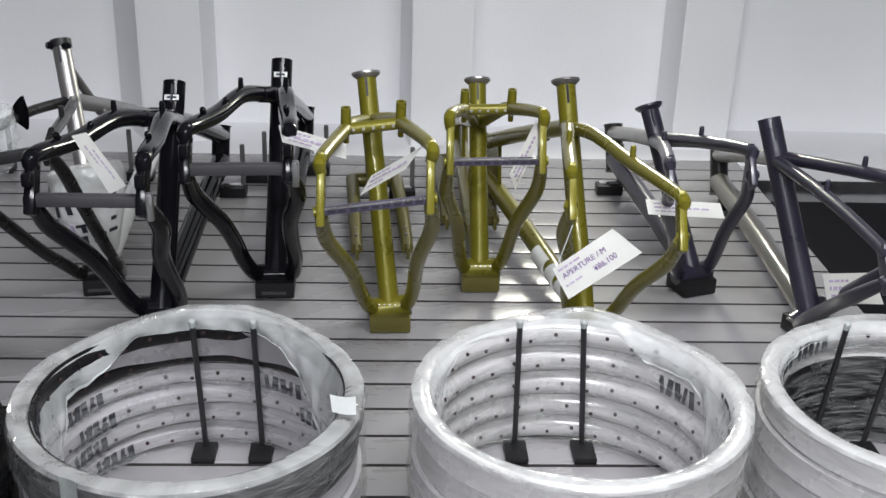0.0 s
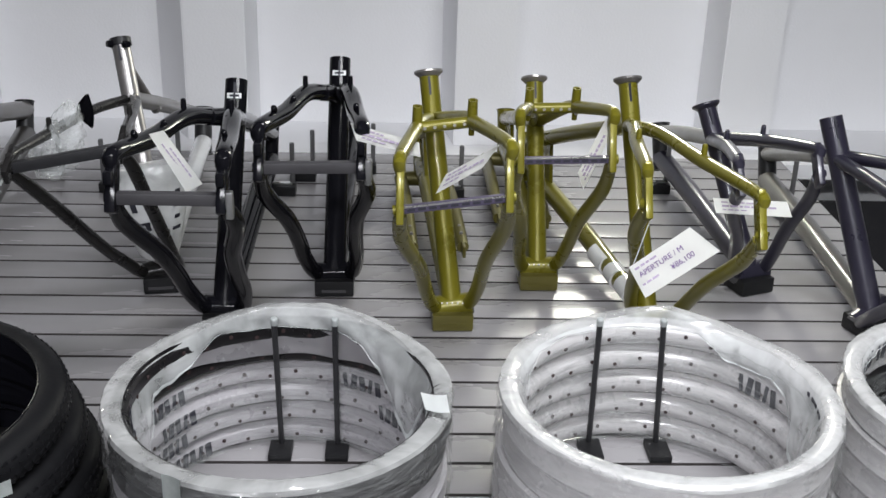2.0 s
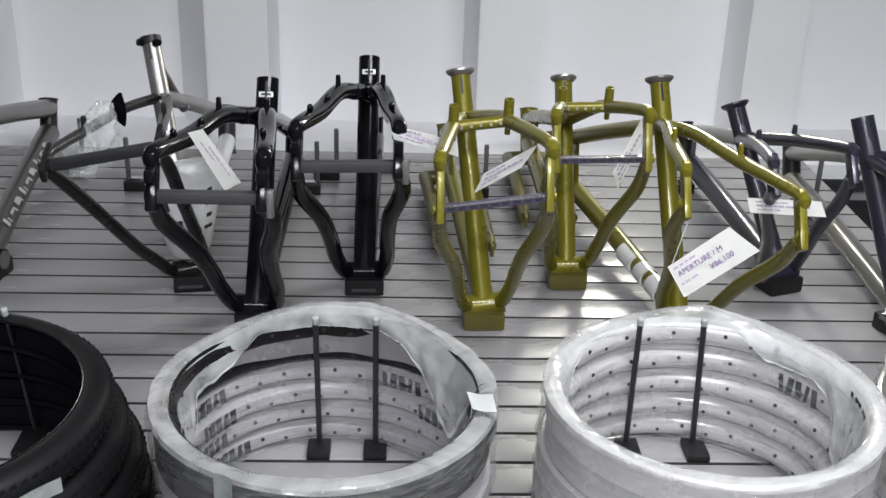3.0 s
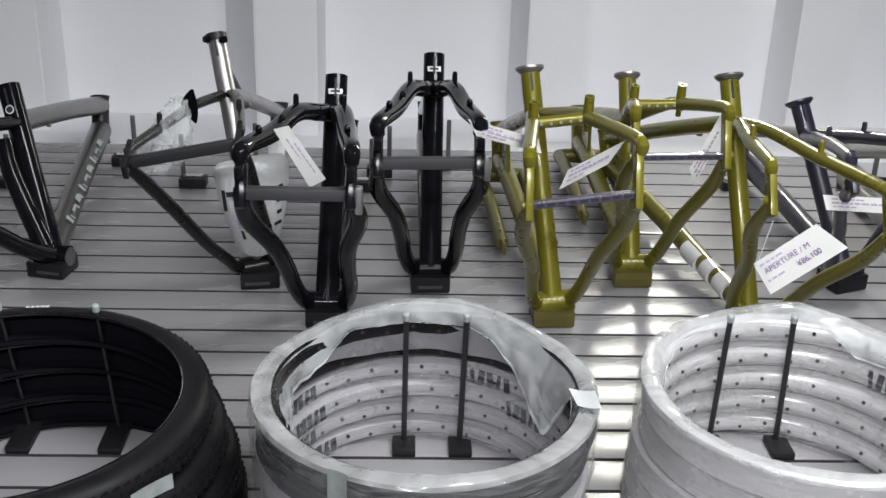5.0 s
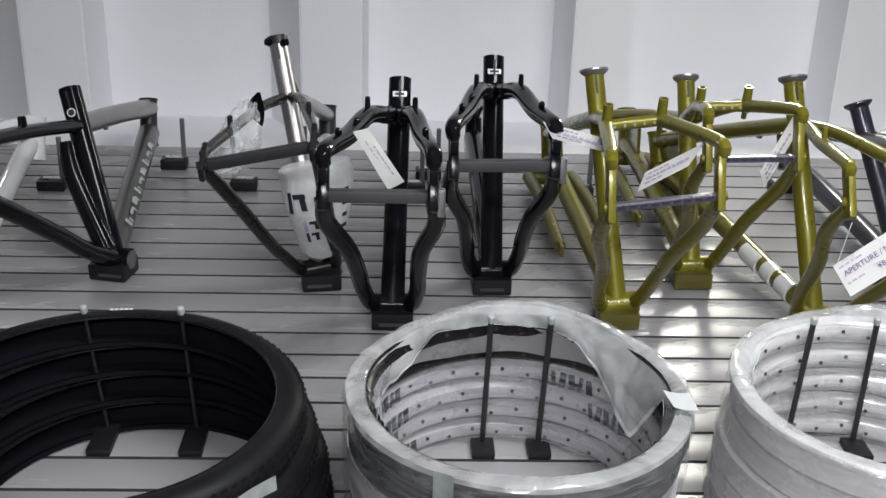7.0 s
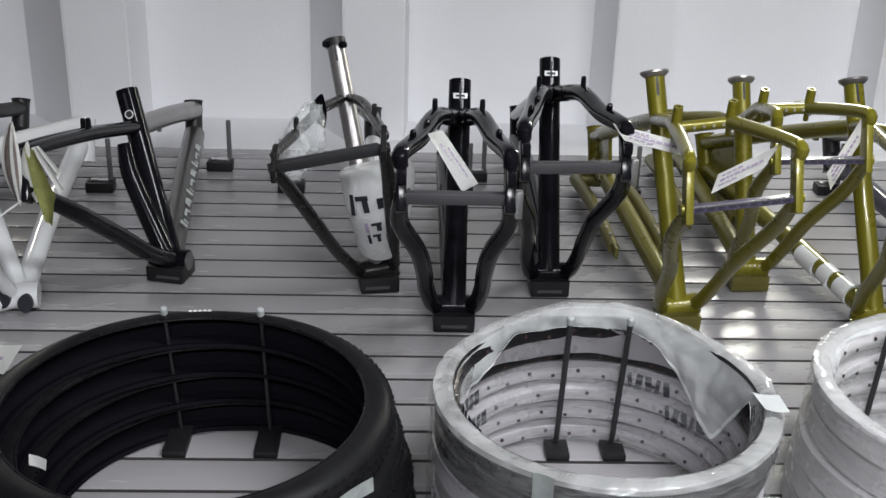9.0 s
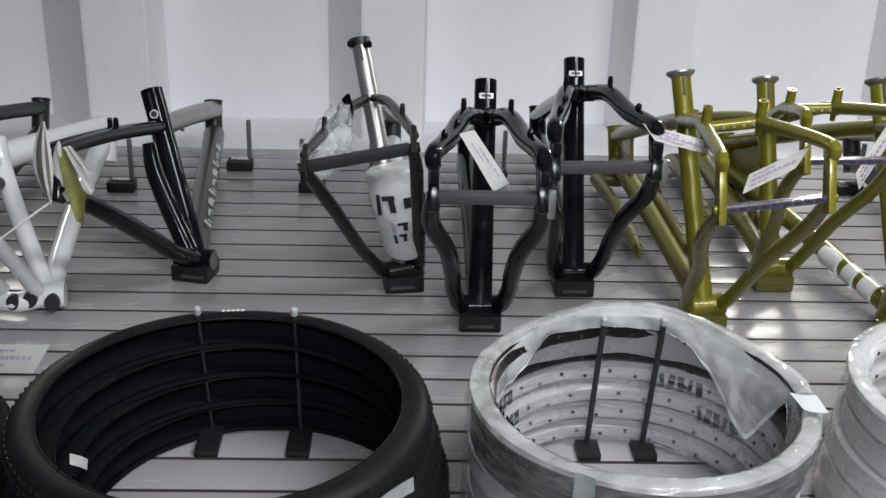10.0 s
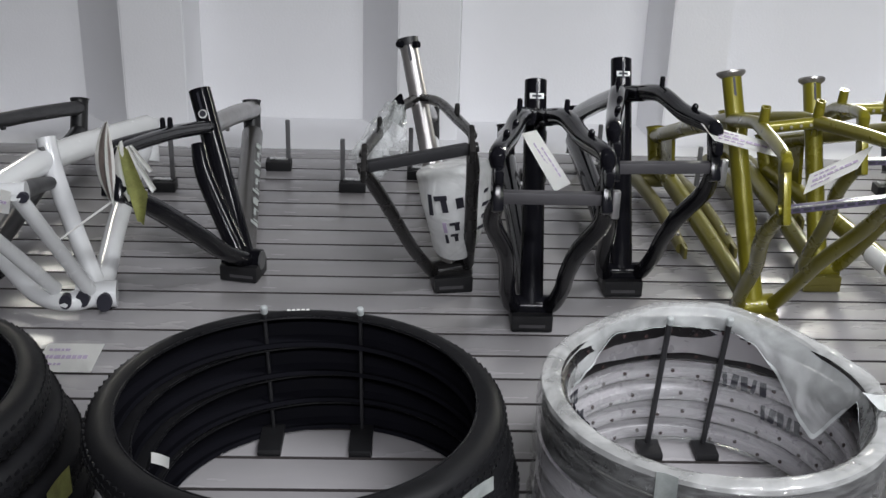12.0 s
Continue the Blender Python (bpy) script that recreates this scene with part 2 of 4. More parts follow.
FLOOR_Z = -0.76
tagged(wall("floor", pose(-0.3, 0.4, FLOOR_Z - 0.05), 8.4, 6.2, 0.1, FLOOR), "dark grey vinyl floor under the tables", "floor")
tagged(wall("ceiling", pose(-0.3, 0.4, CEILING + 0.05), 8.4, 6.2, 0.1, CEIL), "dark grey painted ceiling", "ceiling")
hz, mz = CEILING - FLOOR_Z, (CEILING + FLOOR_Z) / 2
tagged(wall("wall_north", pose(-0.3, 3.17, mz), 8.2, 0.1, hz), "plain off-white painted wall behind the display", "wall")
tagged(wall("wall_south", pose(-0.3, -2.45, mz), 8.2, 0.1, hz, WALL_DIM), "plain unseen wall, kept grey to cut bounced light", "wall")
tagged(wall("wall_east", pose(3.65, 0.36, mz), 0.1, 5.5, hz, WALL_DIM), "plain unseen wall, kept grey to cut bounced light", "wall")
tagged(wall("wall_west", pose(-4.25, 0.36, mz), 0.1, 5.5, hz, WALL_DIM), "plain unseen wall, kept grey to cut bounced light", "wall")


def pilaster(x0, x1, x2, y):
    """A wall panel standing proud, with a splayed side at its left."""
    bm = bmesh.new()
    ring = [(x0, 3.121), (x1, y), (x2, y + 0.005), (x2 + 0.012, 3.121)]
    lo = [bm.verts.new((px, py, FLOOR_Z + 0.002)) for px, py in ring]
    hi = [bm.verts.new((px, py, CEILING - 0.002)) for px, py in ring]
    for k in range(4):
        bm.faces.new((lo[k], lo[(k + 1) % 4], hi[(k + 1) % 4], hi[k]))
    bm.faces.new(lo)
    bm.faces.new(hi)
    bmesh.ops.bevel(bm, geom=[e for e in bm.edges if abs(e.verts[0].co.z - e.verts[1].co.z) > 1], offset=0.003, segments=2, affect="EDGES")
    ob = part("pilaster", bm, WALL)
    return tagged(ob, "off-white painted pilaster with a shaded splayed side", "pilaster", "wall pilasters", "structure")


for row in ((-2.25, -2.14, -1.98, 2.94), (-1.546, -1.39, -1.228, 2.94), (-0.77, -0.669, -0.508, 2.94), (0.015, 0.045, 0.202, 2.925), (0.75, 0.76, 0.911, 2.93), (1.5, 1.52, 1.68, 2.93)):
    pilaster(*row)

tagged(wall("trim_ledge", pose(-0.3, (2.806 + 3.119) / 2, -0.034), 8.18, 3.119 - 2.806, 0.04), "white painted ledge between the slatted board and the wall", "ledge")

# housings of the unseen overhead lamps and of the lamps on the wall
for lx, ly in ((0.48, 0.7), (-1.05, 1.25), (-0.4, -1.1), (0.95, -1.1)):
    t = thing("ceiling_light", (lx, ly, CEILING), "unseen white fluorescent ceiling light fixture", "ceiling light", "ceiling lights")
    part("housing", box(pose(lx, ly, CEILING - 0.033), 1.26, 0.34, 0.062, 0.008), LAMP_BODY, t)
for lx in (0.55, -1.72):
    t = thing("wall_light", (lx, 3.12, 0.74), "white box-shaped vertical strip light on the wall", "wall light", "wall lights")
    part("housing", box(pose(lx, 3.029, 0.78), 0.14, 0.178, 0.52, 0.006), LAMP_BODY, t)

# ---- slatted display table ----
X0, X1, Y1, PITCH, GAP = -3.3, 0.905, 2.803, 0.07826, 0.0066
G0 = 1.945
table = thing("display_table", ((X0 + X1) / 2, 1.7, FLOOR_Z), "display table topped with pale grey slatted laminate board", "table")
first = math.ceil((0.55 - G0) / PITCH)
last = math.floor((Y1 - G0) / PITCH)
ya, yb = G0 + first * PITCH - GAP / 2, Y1
part("core_board", box(pose((X0 + X1) / 2, (ya + yb) / 2, -0.0165), X1 - X0, yb - ya, 0.013), GROOVE, table, "dark core board with the groove shade in its colour", smooth=False)
part("apron", box(pose((X0 + X1) / 2, ya + 0.01, -0.0735), X1 - X0, 0.02, 0.1, 0.002), SLAT, table)
for lx in (X0 + 0.1, (X0 + X1) / 2, X1 - 0.1):
    for ly in (ya + 0.08, yb - 0.08):
        part("leg", box(pose(lx, ly, (FLOOR_Z - 0.024) / 2), 0.06, 0.06, -FLOOR_Z - 0.024, 0.004), STEEL, table)
sb = box(pose(0, 0, -0.005), X1 - X0, PITCH - GAP, 0.01, 0.0012)
slat_mesh = part("slat", sb, SLAT, table)
# long sides take the dark edge colour, so the slots look shaded
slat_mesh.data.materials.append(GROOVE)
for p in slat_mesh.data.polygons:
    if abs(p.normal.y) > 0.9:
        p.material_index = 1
slat_mesh.matrix_basis = Matrix.Translation(((X0 + X1) / 2 - table.location.x, G0 + (first + 0.5) * PITCH - table.location.y, -table.location.z))
slat_mesh.matrix_parent_inverse = Matrix()
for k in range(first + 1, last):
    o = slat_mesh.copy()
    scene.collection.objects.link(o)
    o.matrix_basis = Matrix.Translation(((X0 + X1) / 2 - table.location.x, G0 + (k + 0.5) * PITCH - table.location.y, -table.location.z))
rest = Y1 - (G0 + last * PITCH + GAP / 2)
part("slat", box(pose((X0 + X1) / 2, Y1 - rest / 2, -0.005), X1 - X0, rest, 0.01, 0.0012), SLAT, table)

# black covered table beside it
t = thing("side_table", (1.75, 1.75, FLOOR_Z), "low table covered in plain black cloth", "table")
part("cloth_top", box(pose(1.772, 1.75, -0.017), 1.72, 1.58, 0.012, 0.004), CLOTH, t)
part("cloth_skirt", box(pose(1.772, 1.75, (FLOOR_Z - 0.025) / 2), 1.712, 1.572, -FLOOR_Z - 0.025, 0.01), CLOTH, t)


# ---- display hooks and posts ----
def post_hook(x, y, height, back=0.045, foot_x=0.0, radius=0.0042, group="display posts inside the stacks"):
    """A slim post that leans a little forward from a flat foot hooked into a groove."""
    t = thing("display_post", (x, y, 0), "slim dark steel display post with a pale tip", "display post", group)
    foot, top = V(x + foot_x, y + back, 0.006), V(x, y, height)
    up = (top - foot).normalized()
    part("base", box(pose(x + foot_x, 1.399 + (y + back - 1.391) / 2, 0.0055), 0.034, y + back - 1.391, 0.011, 0.002), PLINTH, t)
    part("post", tube([(foot, radius), (top, radius)], seg=10), POST, t)
    part("tip", tube([(top - up * 0.001, 0.005), (top + up * 0.008, 0.005), (top + up * 0.010, 0.003)], seg=10, n=3), TIP, t)
    return t


def slat_hook(x, y, side, height=0.1, w=0.062):
    t = thing("slat_hook", (x, y, 0), "black slat hook block with a grey upright prong", "hook", "slat hooks")
    part("block", box(pose(x, y, 0.012), w, 0.04, 0.024, 0.003), PLINTH, t)
    part("plate", box(pose(x, y + 0.004, 0.0255), w * 0.72, 0.016, 0.003, 0.001), SILVER, t, "bright metal plate")
    px = x + side * (w / 2 - 0.008)
    part("prong", box(pose(px, y + 0.006, 0.024 + height / 2), 0.011, 0.009, height, 0.003), STEEL, t)
    return t


# ---- bicycle frames ----
def dropout_plate(a, top, out, mat, parent, thick):
    """A thick plate from the top of the stay down past the axle slot."""
    a, top = Vector(a), Vector(top)
    axis = (a - top).normalized()
    m = basis((a + top) / 2 + axis * 0.008, axis, (0, 1, 0))
    p = part("dropout", box(m, (a - top).length + 0.03, 0.028, thick, 0.004), mat, parent)
    bm = tube([(a - Vector(out) * 0.006, 0.008), (a + Vector(out) * 0.010, 0.008)], seg=14)
    part("axle_nut", bm, mat, p)
    return p


def bike_frame(B, S, H, aL, aR, paint, label, seat_r=0.0172, down_r=0.02, top_r=0.0165, stay_r=0.0115, chain_r=0.0125, rise=0.05, stay=((0.5, 0.0, 0.006),), chain=((0.06, 0.03, -0.004), (0.2, 0.03, 0.0), (0.48, 0.018, 0.0), (0.76, 0.02, 0.0)), plate=0.012,
               lip=False, bosses=False, bar=BAR, bar_flat=True, cluster=0.085, rear_paint=None, top_paint=None, down_paint=None, plinth=True,
               head_r=0.024, head_paint=None, mount=None, gusset=False, seat_mat=None, group="bare bicycle frames"):
    B, S, H, aL, aR = (Vector(p) for p in (B, S, H, aL, aR))
    rear_paint, top_paint, down_paint = rear_paint or paint, top_paint or paint, down_paint or paint
    f = thing("bare_frameset", (B.x, B.y, 0), label, "bicycle frame", group)
    lat = (aR - aL).normalized()
    lat_axle = lat
    if abs(lat.x) < 0.75:
        lat = V(0.97, -0.2, 0.0).normalized()
    st = (S - B).normalized()
    fwd = (H - B)
    fwd.z = 0
    fwd.normalize()
    # bottom bracket shell
    part("bottom_bracket", tube([(B - lat * 0.036, 0.0215), (B + lat * 0.036, 0.0215)], seg=22), rear_paint, f)
    for s in (-1, 1):
        part("bearing_cup", tube([(B + lat * s * 0.034, 0.018), (B + lat * s * 0.039, 0.018)], seg=18), STEEL, f)
    # seat tube, with an open bore, a slot and a collar
    stube = part("seat_tube", tube([(B, seat_r * 1.08), (B.lerp(S, 0.5), seat_r), (B.lerp(S, 0.8), seat_r), (S, seat_r)], seg=20, hollow=0.003), seat_mat or paint, f)
    if lip:
        part("seat_collar", tube([(S - st * 0.008, seat_r * 1.05), (S - st * 0.001, seat_r * 1.5), (S + st * 0.003, seat_r * 1.5)], seg=22, n=3, hollow=0.0125), lip, f, "flared seat post collar")
    back = (V(0, -1, 0) - st * V(0, -1, 0).dot(st)).normalized()
    so = S - st * 0.026 + back * seat_r
    part("clamp_slot", box(basis(so, st, lat), 0.034, 0.004, 0.002), INK, stube)
    # head tube
    up = (fwd * 0.45 + V(0, 0, 0.89)).normalized()
    Hb = H - up * 0.115
    ht = part("head_tube", tube([(Hb, head_r), (Hb.lerp(H, 0.12), head_r * 0.88), (Hb.lerp(H, 0.88), head_r * 0.88), (H, head_r)], seg=20, hollow=0.004), head_paint or top_paint, f)
    # top and down tubes
    C = S - st * cluster
    part("top_tube", tube([(C, top_r * 0.95), (C.lerp(H - up * 0.022, 0.5) + V(0, 0, 0.004), top_r), (H - up * 0.022, top_r * 1.1)], seg=18), top_paint, f)
    part("down_tube", tube([(B, down_r * 0.95), (B.lerp(Hb + up * 0.03, 0.5) + V(0, 0, 0.006), down_r), (Hb + up * 0.03, down_r * 1.05)], seg=18, flat=1.08), down_paint, f)
    if gusset:
        g0 = H - up * 0.05
        bm = bmesh.new()
        q = [C.lerp(H, 0.72), g0 - fwd * 0.01, B.lerp(Hb, 0.8)]
        vs = [bm.verts.new(p + lat * s * 0.004) for s in (-1, 1) for p in q]
        bm.faces.new(vs[:3]); bm.faces.new(vs[3:][::-1])
        for k in range(3):
            bm.faces.new((vs[k], vs[(k + 1) % 3], vs[3 + (k + 1) % 3], vs[3 + k]))
        part("gusset", bm, top_paint, f)
    # cable stops under the top tube
    for k in (0.25, 0.6):
        p = C.lerp(H, k) - V(0, 0, top_r) + lat * 0.012
        part("cable_stop", box(basis(p, H - C, lat), 0.014, 0.007, 0.008, 0.0015), top_paint, f)
    # rear end
    for s, a in ((-1, aL), (1, aR)):
        o = lat_axle * s
        top = a + V(0, 0.03, rise)
        knots = [C.lerp(top, k) + o * off + V(0, 0, dz) for k, off, dz in stay]
        sh = knots[len(knots) // 2]
        part("seat_stay", tube([(C + o * 0.005, stay_r * 1.1)] + [(p, stay_r) for p in knots] + [(top, stay_r * 0.85), (top.lerp(a, 0.3), stay_r * 0.7)], seg=14), rear_paint, f)
        run = [(B.lerp(a, k) + o * off + V(0, 0, dz), chain_r) for k, off, dz in chain]
        part("chain_stay", tube([(B + o * 0.02, chain_r)] + run + [(a - V(0, -0.004, 0.008), chain_r * 0.75)], seg=14), rear_paint, f)
        dropout_plate(a, top, o, rear_paint, f, plate)
        if bosses:
            p = sh + V(0, -0.004, stay_r * 0.6)
            b = part("brake_boss", tube([(p, 0.0085), (p + V(0, -0.004, 0.03), 0.0078)], seg=12, hollow=0.003), rear_paint, f)
            part("bolt", tube([(sh + V(0, -0.012, -0.004), 0.004), (sh + V(0, -0.018, -0.006), 0.004)], seg=8), SILVER_DULL, b)
        else:
            p = sh + V(0, 0, stay_r)
            part("cable_guide", tube([(p, 0.005), (p + V(0, 0, 0.014), 0.0045), (p + V(0, 0, 0.017), 0.003)], seg=10, n=3), rear_paint, f)
    # bridge between the stays
    if bosses:
        k, off, dz = stay[len(stay) // 2]
        b0, b1 = (C.lerp(a + V(0, 0.03, rise), k) + lat_axle * q * off + V(0, -0.003, dz) for q, a in ((-1, aL), (1, aR)))
        br = part("stay_bridge", tube([(b0, stay_r * 0.85), (b1, stay_r * 0.85)], seg=12), rear_paint, f)
        for j in range(5):
            p = b0.lerp(b1, 0.14 + 0.18 * j) + V(0, -stay_r * 0.82, 0)
            part("rivet", tube([(p, 0.003), (p + V(0, -0.0022, 0.0005), 0.0022)], seg=8), SILVER_DULL, br)
    # dummy axle
    if bar:
        m = basis((aL + aR) / 2, lat, (0, 0, 1))
        ln = (aR - aL).length
        if bar_flat:
            part("axle_spacer", box(m, ln - 0.012, 0.018, 0.016, 0.003), bar, f, "grey plastic axle spacer")
        else:
            ax = part("axle_spacer", box(m, ln + 0.012, 0.011, 0.012, 0.002), bar, f, "slotted violet anodised axle spacer")
            for j in range(9):
                q = (aL + aR) / 2 + lat * (j - 4) * ln * 0.1
                part("slot", box(basis(q + V(0, -0.006, 0), lat, (0, 0, 1)), ln * 0.07, 0.0035, 0.002), INK, ax)
            part("rail", box(basis((aL + aR) / 2 + V(0, -0.0055, 0.0045), lat, (0, 0, 1)), ln, 0.002, 0.003), SILVER, ax, "bright edge rail")
    # support block under the bottom bracket
    if plinth:
        p = thing("frame_stand", (B.x, B.y, 0), "black moulded stand block under a bicycle frame", "stand", "frame stands")
        h = B.z - 0.002
        part("block", box(basis((B.x, B.y - 0.004, h / 2 + 0.001), (lat.x, lat.y, 0), (0, 1, 0)) , 0.074, 0.066, h - 0.002, 0.004), mount or PLINTH, p)
        part("label_slot", box(basis((B.x, B.y - 0.0372, 0.014), (lat.x, lat.y, 0), (0, 0, 1)), 0.046, 0.006, 0.0015), BAR if mount is None else mount, p)
    return f


def fork(B, H, paint):
    """The rigid fork left in the head tube, its legs reaching back along the table."""
    B, H = Vector(B), Vector(H)
    fwd = (H - B)
    fwd.z = 0
    fwd.normalize()
    up = (fwd * 0.45 + V(0, 0, 0.89)).normalized()
    crown = H - up * 0.125
    lat = fwd.cross(V(0, 0, 1)).normalized()
    t = thing("bicycle_fork", (crown.x, crown.y, 0), "gold painted rigid bicycle fork lying back along the table", "bicycle fork", "forks")
    part("crown", tube([(crown - lat * 0.05, 0.0155), (crown, 0.019), (crown + lat * 0.05, 0.0155)], seg=14), paint, t)
    for s in (-1, 1):
        a = crown + lat * s * 0.052
        e = a - fwd * 0.40
        e.z = 0.028
        leg = part("leg", tube([(a, 0.0155), (a.lerp(e, 0.5) + V(0, 0, 0.012), 0.0145), (e, 0.0125)], seg=14), paint, t)
        part("dropout", box(basis(e - fwd * 0.012, fwd, (0, 0, 1)), 0.035, 0.024, 0.007, 0.002), YELLOW_DARK, leg)
        for j in range(6):
            q = a.lerp(e, 0.45 + 0.09 * j) + V(0, -0.006, 0.016)
            part("rivet", tube([(q, 0.0042), (q + V(0, -0.001, 0.004), 0.003)], seg=8), SILVER_DULL, leg)
    return t


FR = {}
G_L, G_R = (-1.125, 1.74, 0.29), (-1.075, 1.63, 0.325)
FR["y1"] = dict(B=(-0.006, 1.845, 0.036), S=(-0.054, 2.014, 0.425), H=(-0.05, 2.585, 0.145), aL=(-0.105, 1.492, 0.362), aR=(0.05, 1.497, 0.381))
FR["y2"] = dict(B=(0.17, 2.018, 0.036), S=(0.163, 2.196, 0.368), H=(0.165, 2.75, 0.14), aL=(0.088, 1.714, 0.362), aR=(0.236, 1.716, 0.366))
FR["y3"] = dict(B=(0.347, 1.815, 0.036), S=(0.31, 2.004, 0.421), H=(0.2, 2.545, 0.145), aL=(0.262, 1.55, 0.352), aR=(0.405, 1.455, 0.345))
for k, tag_note in (("y1", "gold"), ("y2", "gold"), ("y3", "gold")):
    bike_frame(**FR[k], paint=YELLOW, label="glossy olive-gold bicycle frame with a flared seat collar", lip=GREY if k == "y3" else SILVER_DULL, bosses=k != "y3",
               bar=BAR_VIOLET if k != "y3" else None, bar_flat=False, seat_r=0.0175, rise=0.07 if k != "y3" else 0.05, mount=YELLOW_DARK, down_r=0.019, gusset=True,
               stay=((0.42, 0.0, 0.018), (0.56, 0.0, 0.017)) if k != "y3" else ((0.25, 0.004, 0.012), (0.6, 0.004, 0.004)))
for k in ("y1", "y2"):
    B = Vector(FR[k]["B"])
    t = thing("rivet_plate", B, "row of small bright rivets on a gold bottom bracket", "rivet plate", "rivet plates")
    for j in range(5):
        p = B + V((j - 2) * 0.0095, -0.0165, 0.013)
        part("rivet", tube([(p, 0.0018), (p + V(0, -0.0026, 0.002), 0.0012)], seg=8), SILVER_DULL, t)
fork(FR["y1"]["B"], FR["y1"]["H"], YELLOW_DARK)
fork(FR["y2"]["B"], FR["y2"]["H"], YELLOW_DARK)

FR["k1"] = dict(B=(-0.414, 1.832, 0.036), S=(-0.406, 2.044, 0.395), H=(-0.408, 2.575, 0.145), aL=(-0.512, 1.508, 0.368), aR=(-0.357, 1.508, 0.368))
FR["k2"] = dict(B=(-0.226, 1.982, 0.036), S=(-0.223, 2.193, 0.402), H=(-0.222, 2.74, 0.145), aL=(-0.322, 1.655, 0.364), aR=(-0.165, 1.660, 0.366))
for k in ("k1", "k2"):
    f = bike_frame(**FR[k], paint=BLACK, label="glossy black bicycle frame with curved rear stays", seat_r=0.0205, down_r=0.023, stay_r=0.0152, chain_r=0.0145, top_r=0.019,
                   cluster=0.07, rise=0.055, plate=0.016, stay=((0.2, 0.004, 0.013), (0.45, 0.004, 0.024), (0.72, 0.002, 0.006)), chain=((0.06, 0.032, -0.006), (0.2, 0.032, -0.002), (0.36, 0.022, 0.0), (0.57, 0.014, 0.0), (0.8, 0.02, 0.0)))
    S, B = Vector(FR[k]["S"]), Vector(FR[k]["B"])
    st = (S - B).normalized()
    C = S - st * 0.072
    rear = [C.lerp(Vector(FR[k][e]) + V(0, 0.03, 0.055), 0.26) + V(0, 0, 0.016) for e in ("aL", "aR")]
    yoke = [(rear[0], 0.0142), (C.lerp(rear[0], 0.5) + V(0, 0, 0.002), 0.0165), (C + V(0, -0.001, 0.0), 0.0225), (C.lerp(rear[1], 0.5) + V(0, 0, 0.002), 0.0165), (rear[1], 0.0142)]
    part("yoke", tube(yoke, seg=18), BLACK, f, "smooth glossy black stay yoke")
    bk = (V(0, -1, 0) - st * V(0, -1, 0).dot(st)).normalized()
    q = S - st * 0.034 + bk * 0.0206
    part("badge", moved(box(pose(0, 0, 0), 0.026, 0.010, 0.0012, 0.0004), basis(q, (1, 0, 0), st)), WHITE, f, "small white oval badge")
    part("badge", moved(box(pose(0, 0, 0), 0.017, 0.004, 0.0012), basis(q + bk * 0.0006, (1, 0, 0), st)), INK, f, "dark mark on the badge")
    for e, ks in (("aL", (0.4, 0.62, 0.84)), ("aR", (0.5, 0.8))):
        low = Vector(FR[k][e]) + V(0, 0.03, 0.055)
        for j in ks:
            p = C.lerp(low, j) + V(0, -0.01, 0.028 - 0.02 * abs(j - 0.45))
            part("guide_bolt", tube([(p, 0.0055), (p + V(0, -0.006, 0.007), 0.005), (p + V(0, -0.008, 0.009), 0.003)], seg=10, n=3), BLACK, f)
        q = Vector(FR[k][e]) + V(0, -0.002, 0.034)
        part("mount_tab", box(pose(q.x, q.y, q.z), 0.013, 0.034, 0.02, 0.004), BLACK, f)
    a = Vector(FR[k]["aR"])
    part("axle_lever", box(pose(a.x + 0.012, a.y - 0.012, a.z - 0.004), 0.011, 0.012, 0.042, 0.003), SILVER, f, "bright alloy axle end")

FR["s"] = dict(B=(-0.553, 1.988, 0.036), S=(-0.644, 2.174, 0.435), H=(-0.585, 2.705, 0.145), aL=(-0.708, 1.669, 0.352), aR=(-0.54, 1.695, 0.378))
bike_frame(**FR["s"], paint=SILVER_DULL, label="raw silver bicycle frame with dark rear stays", rear_paint=CHAR, top_paint=GREY, down_paint=WHITE, head_paint=BLACK_MATT, lip=None, seat_r=0.0175,
           bar=BLACK_MATT, stay_r=0.0092, chain_r=0.0115, cluster=0.115, rise=0.014, plate=0.01, stay=((0.3, 0.012, 0.008), (0.7, 0.006, 0.004)), chain=((0.06, 0.03, -0.008), (0.16, 0.028, -0.01), (0.35, 0.024, -0.012), (0.65, 0.014, -0.004), (0.85, 0.008, 0.0)))
FR["g"] = dict(B=(-0.955, 2.022, 0.036), S=(-1.048, 2.166, 0.33), H=(-1.03, 2.745, 0.142), aL=G_L, aR=G_R)
bike_frame(**FR["g"], paint=BLACK, label="glossy black bicycle frame with grey top and down tubes", top_paint=GREY, down_paint=GREY_DARK, rear_paint=BLACK, bar=None, seat_r=0.0215, down_r=0.0245, top_r=0.021, head_paint=BLACK_MATT,
           cluster=0.075, stay_r=0.012, chain_r=0.0155, chain=((0.2, 0.01, -0.01), (0.42, 0.008, -0.004), (0.75, 0.006, 0.0)))
W = thing("bare_frameset", (-1.19, 1.865, 0), "glossy white full-suspension bicycle frame with a stub seat tube", "bicycle frame", "bare bicycle frames")
part("top_tube", tube([((-1.225, 2.46, 0.16), 0.026), ((-1.309, 2.1, 0.216), 0.026), ((-1.348, 1.9, 0.228), 0.024), ((-1.40, 1.62, 0.232), 0.021)], seg=20), WHITE, W)
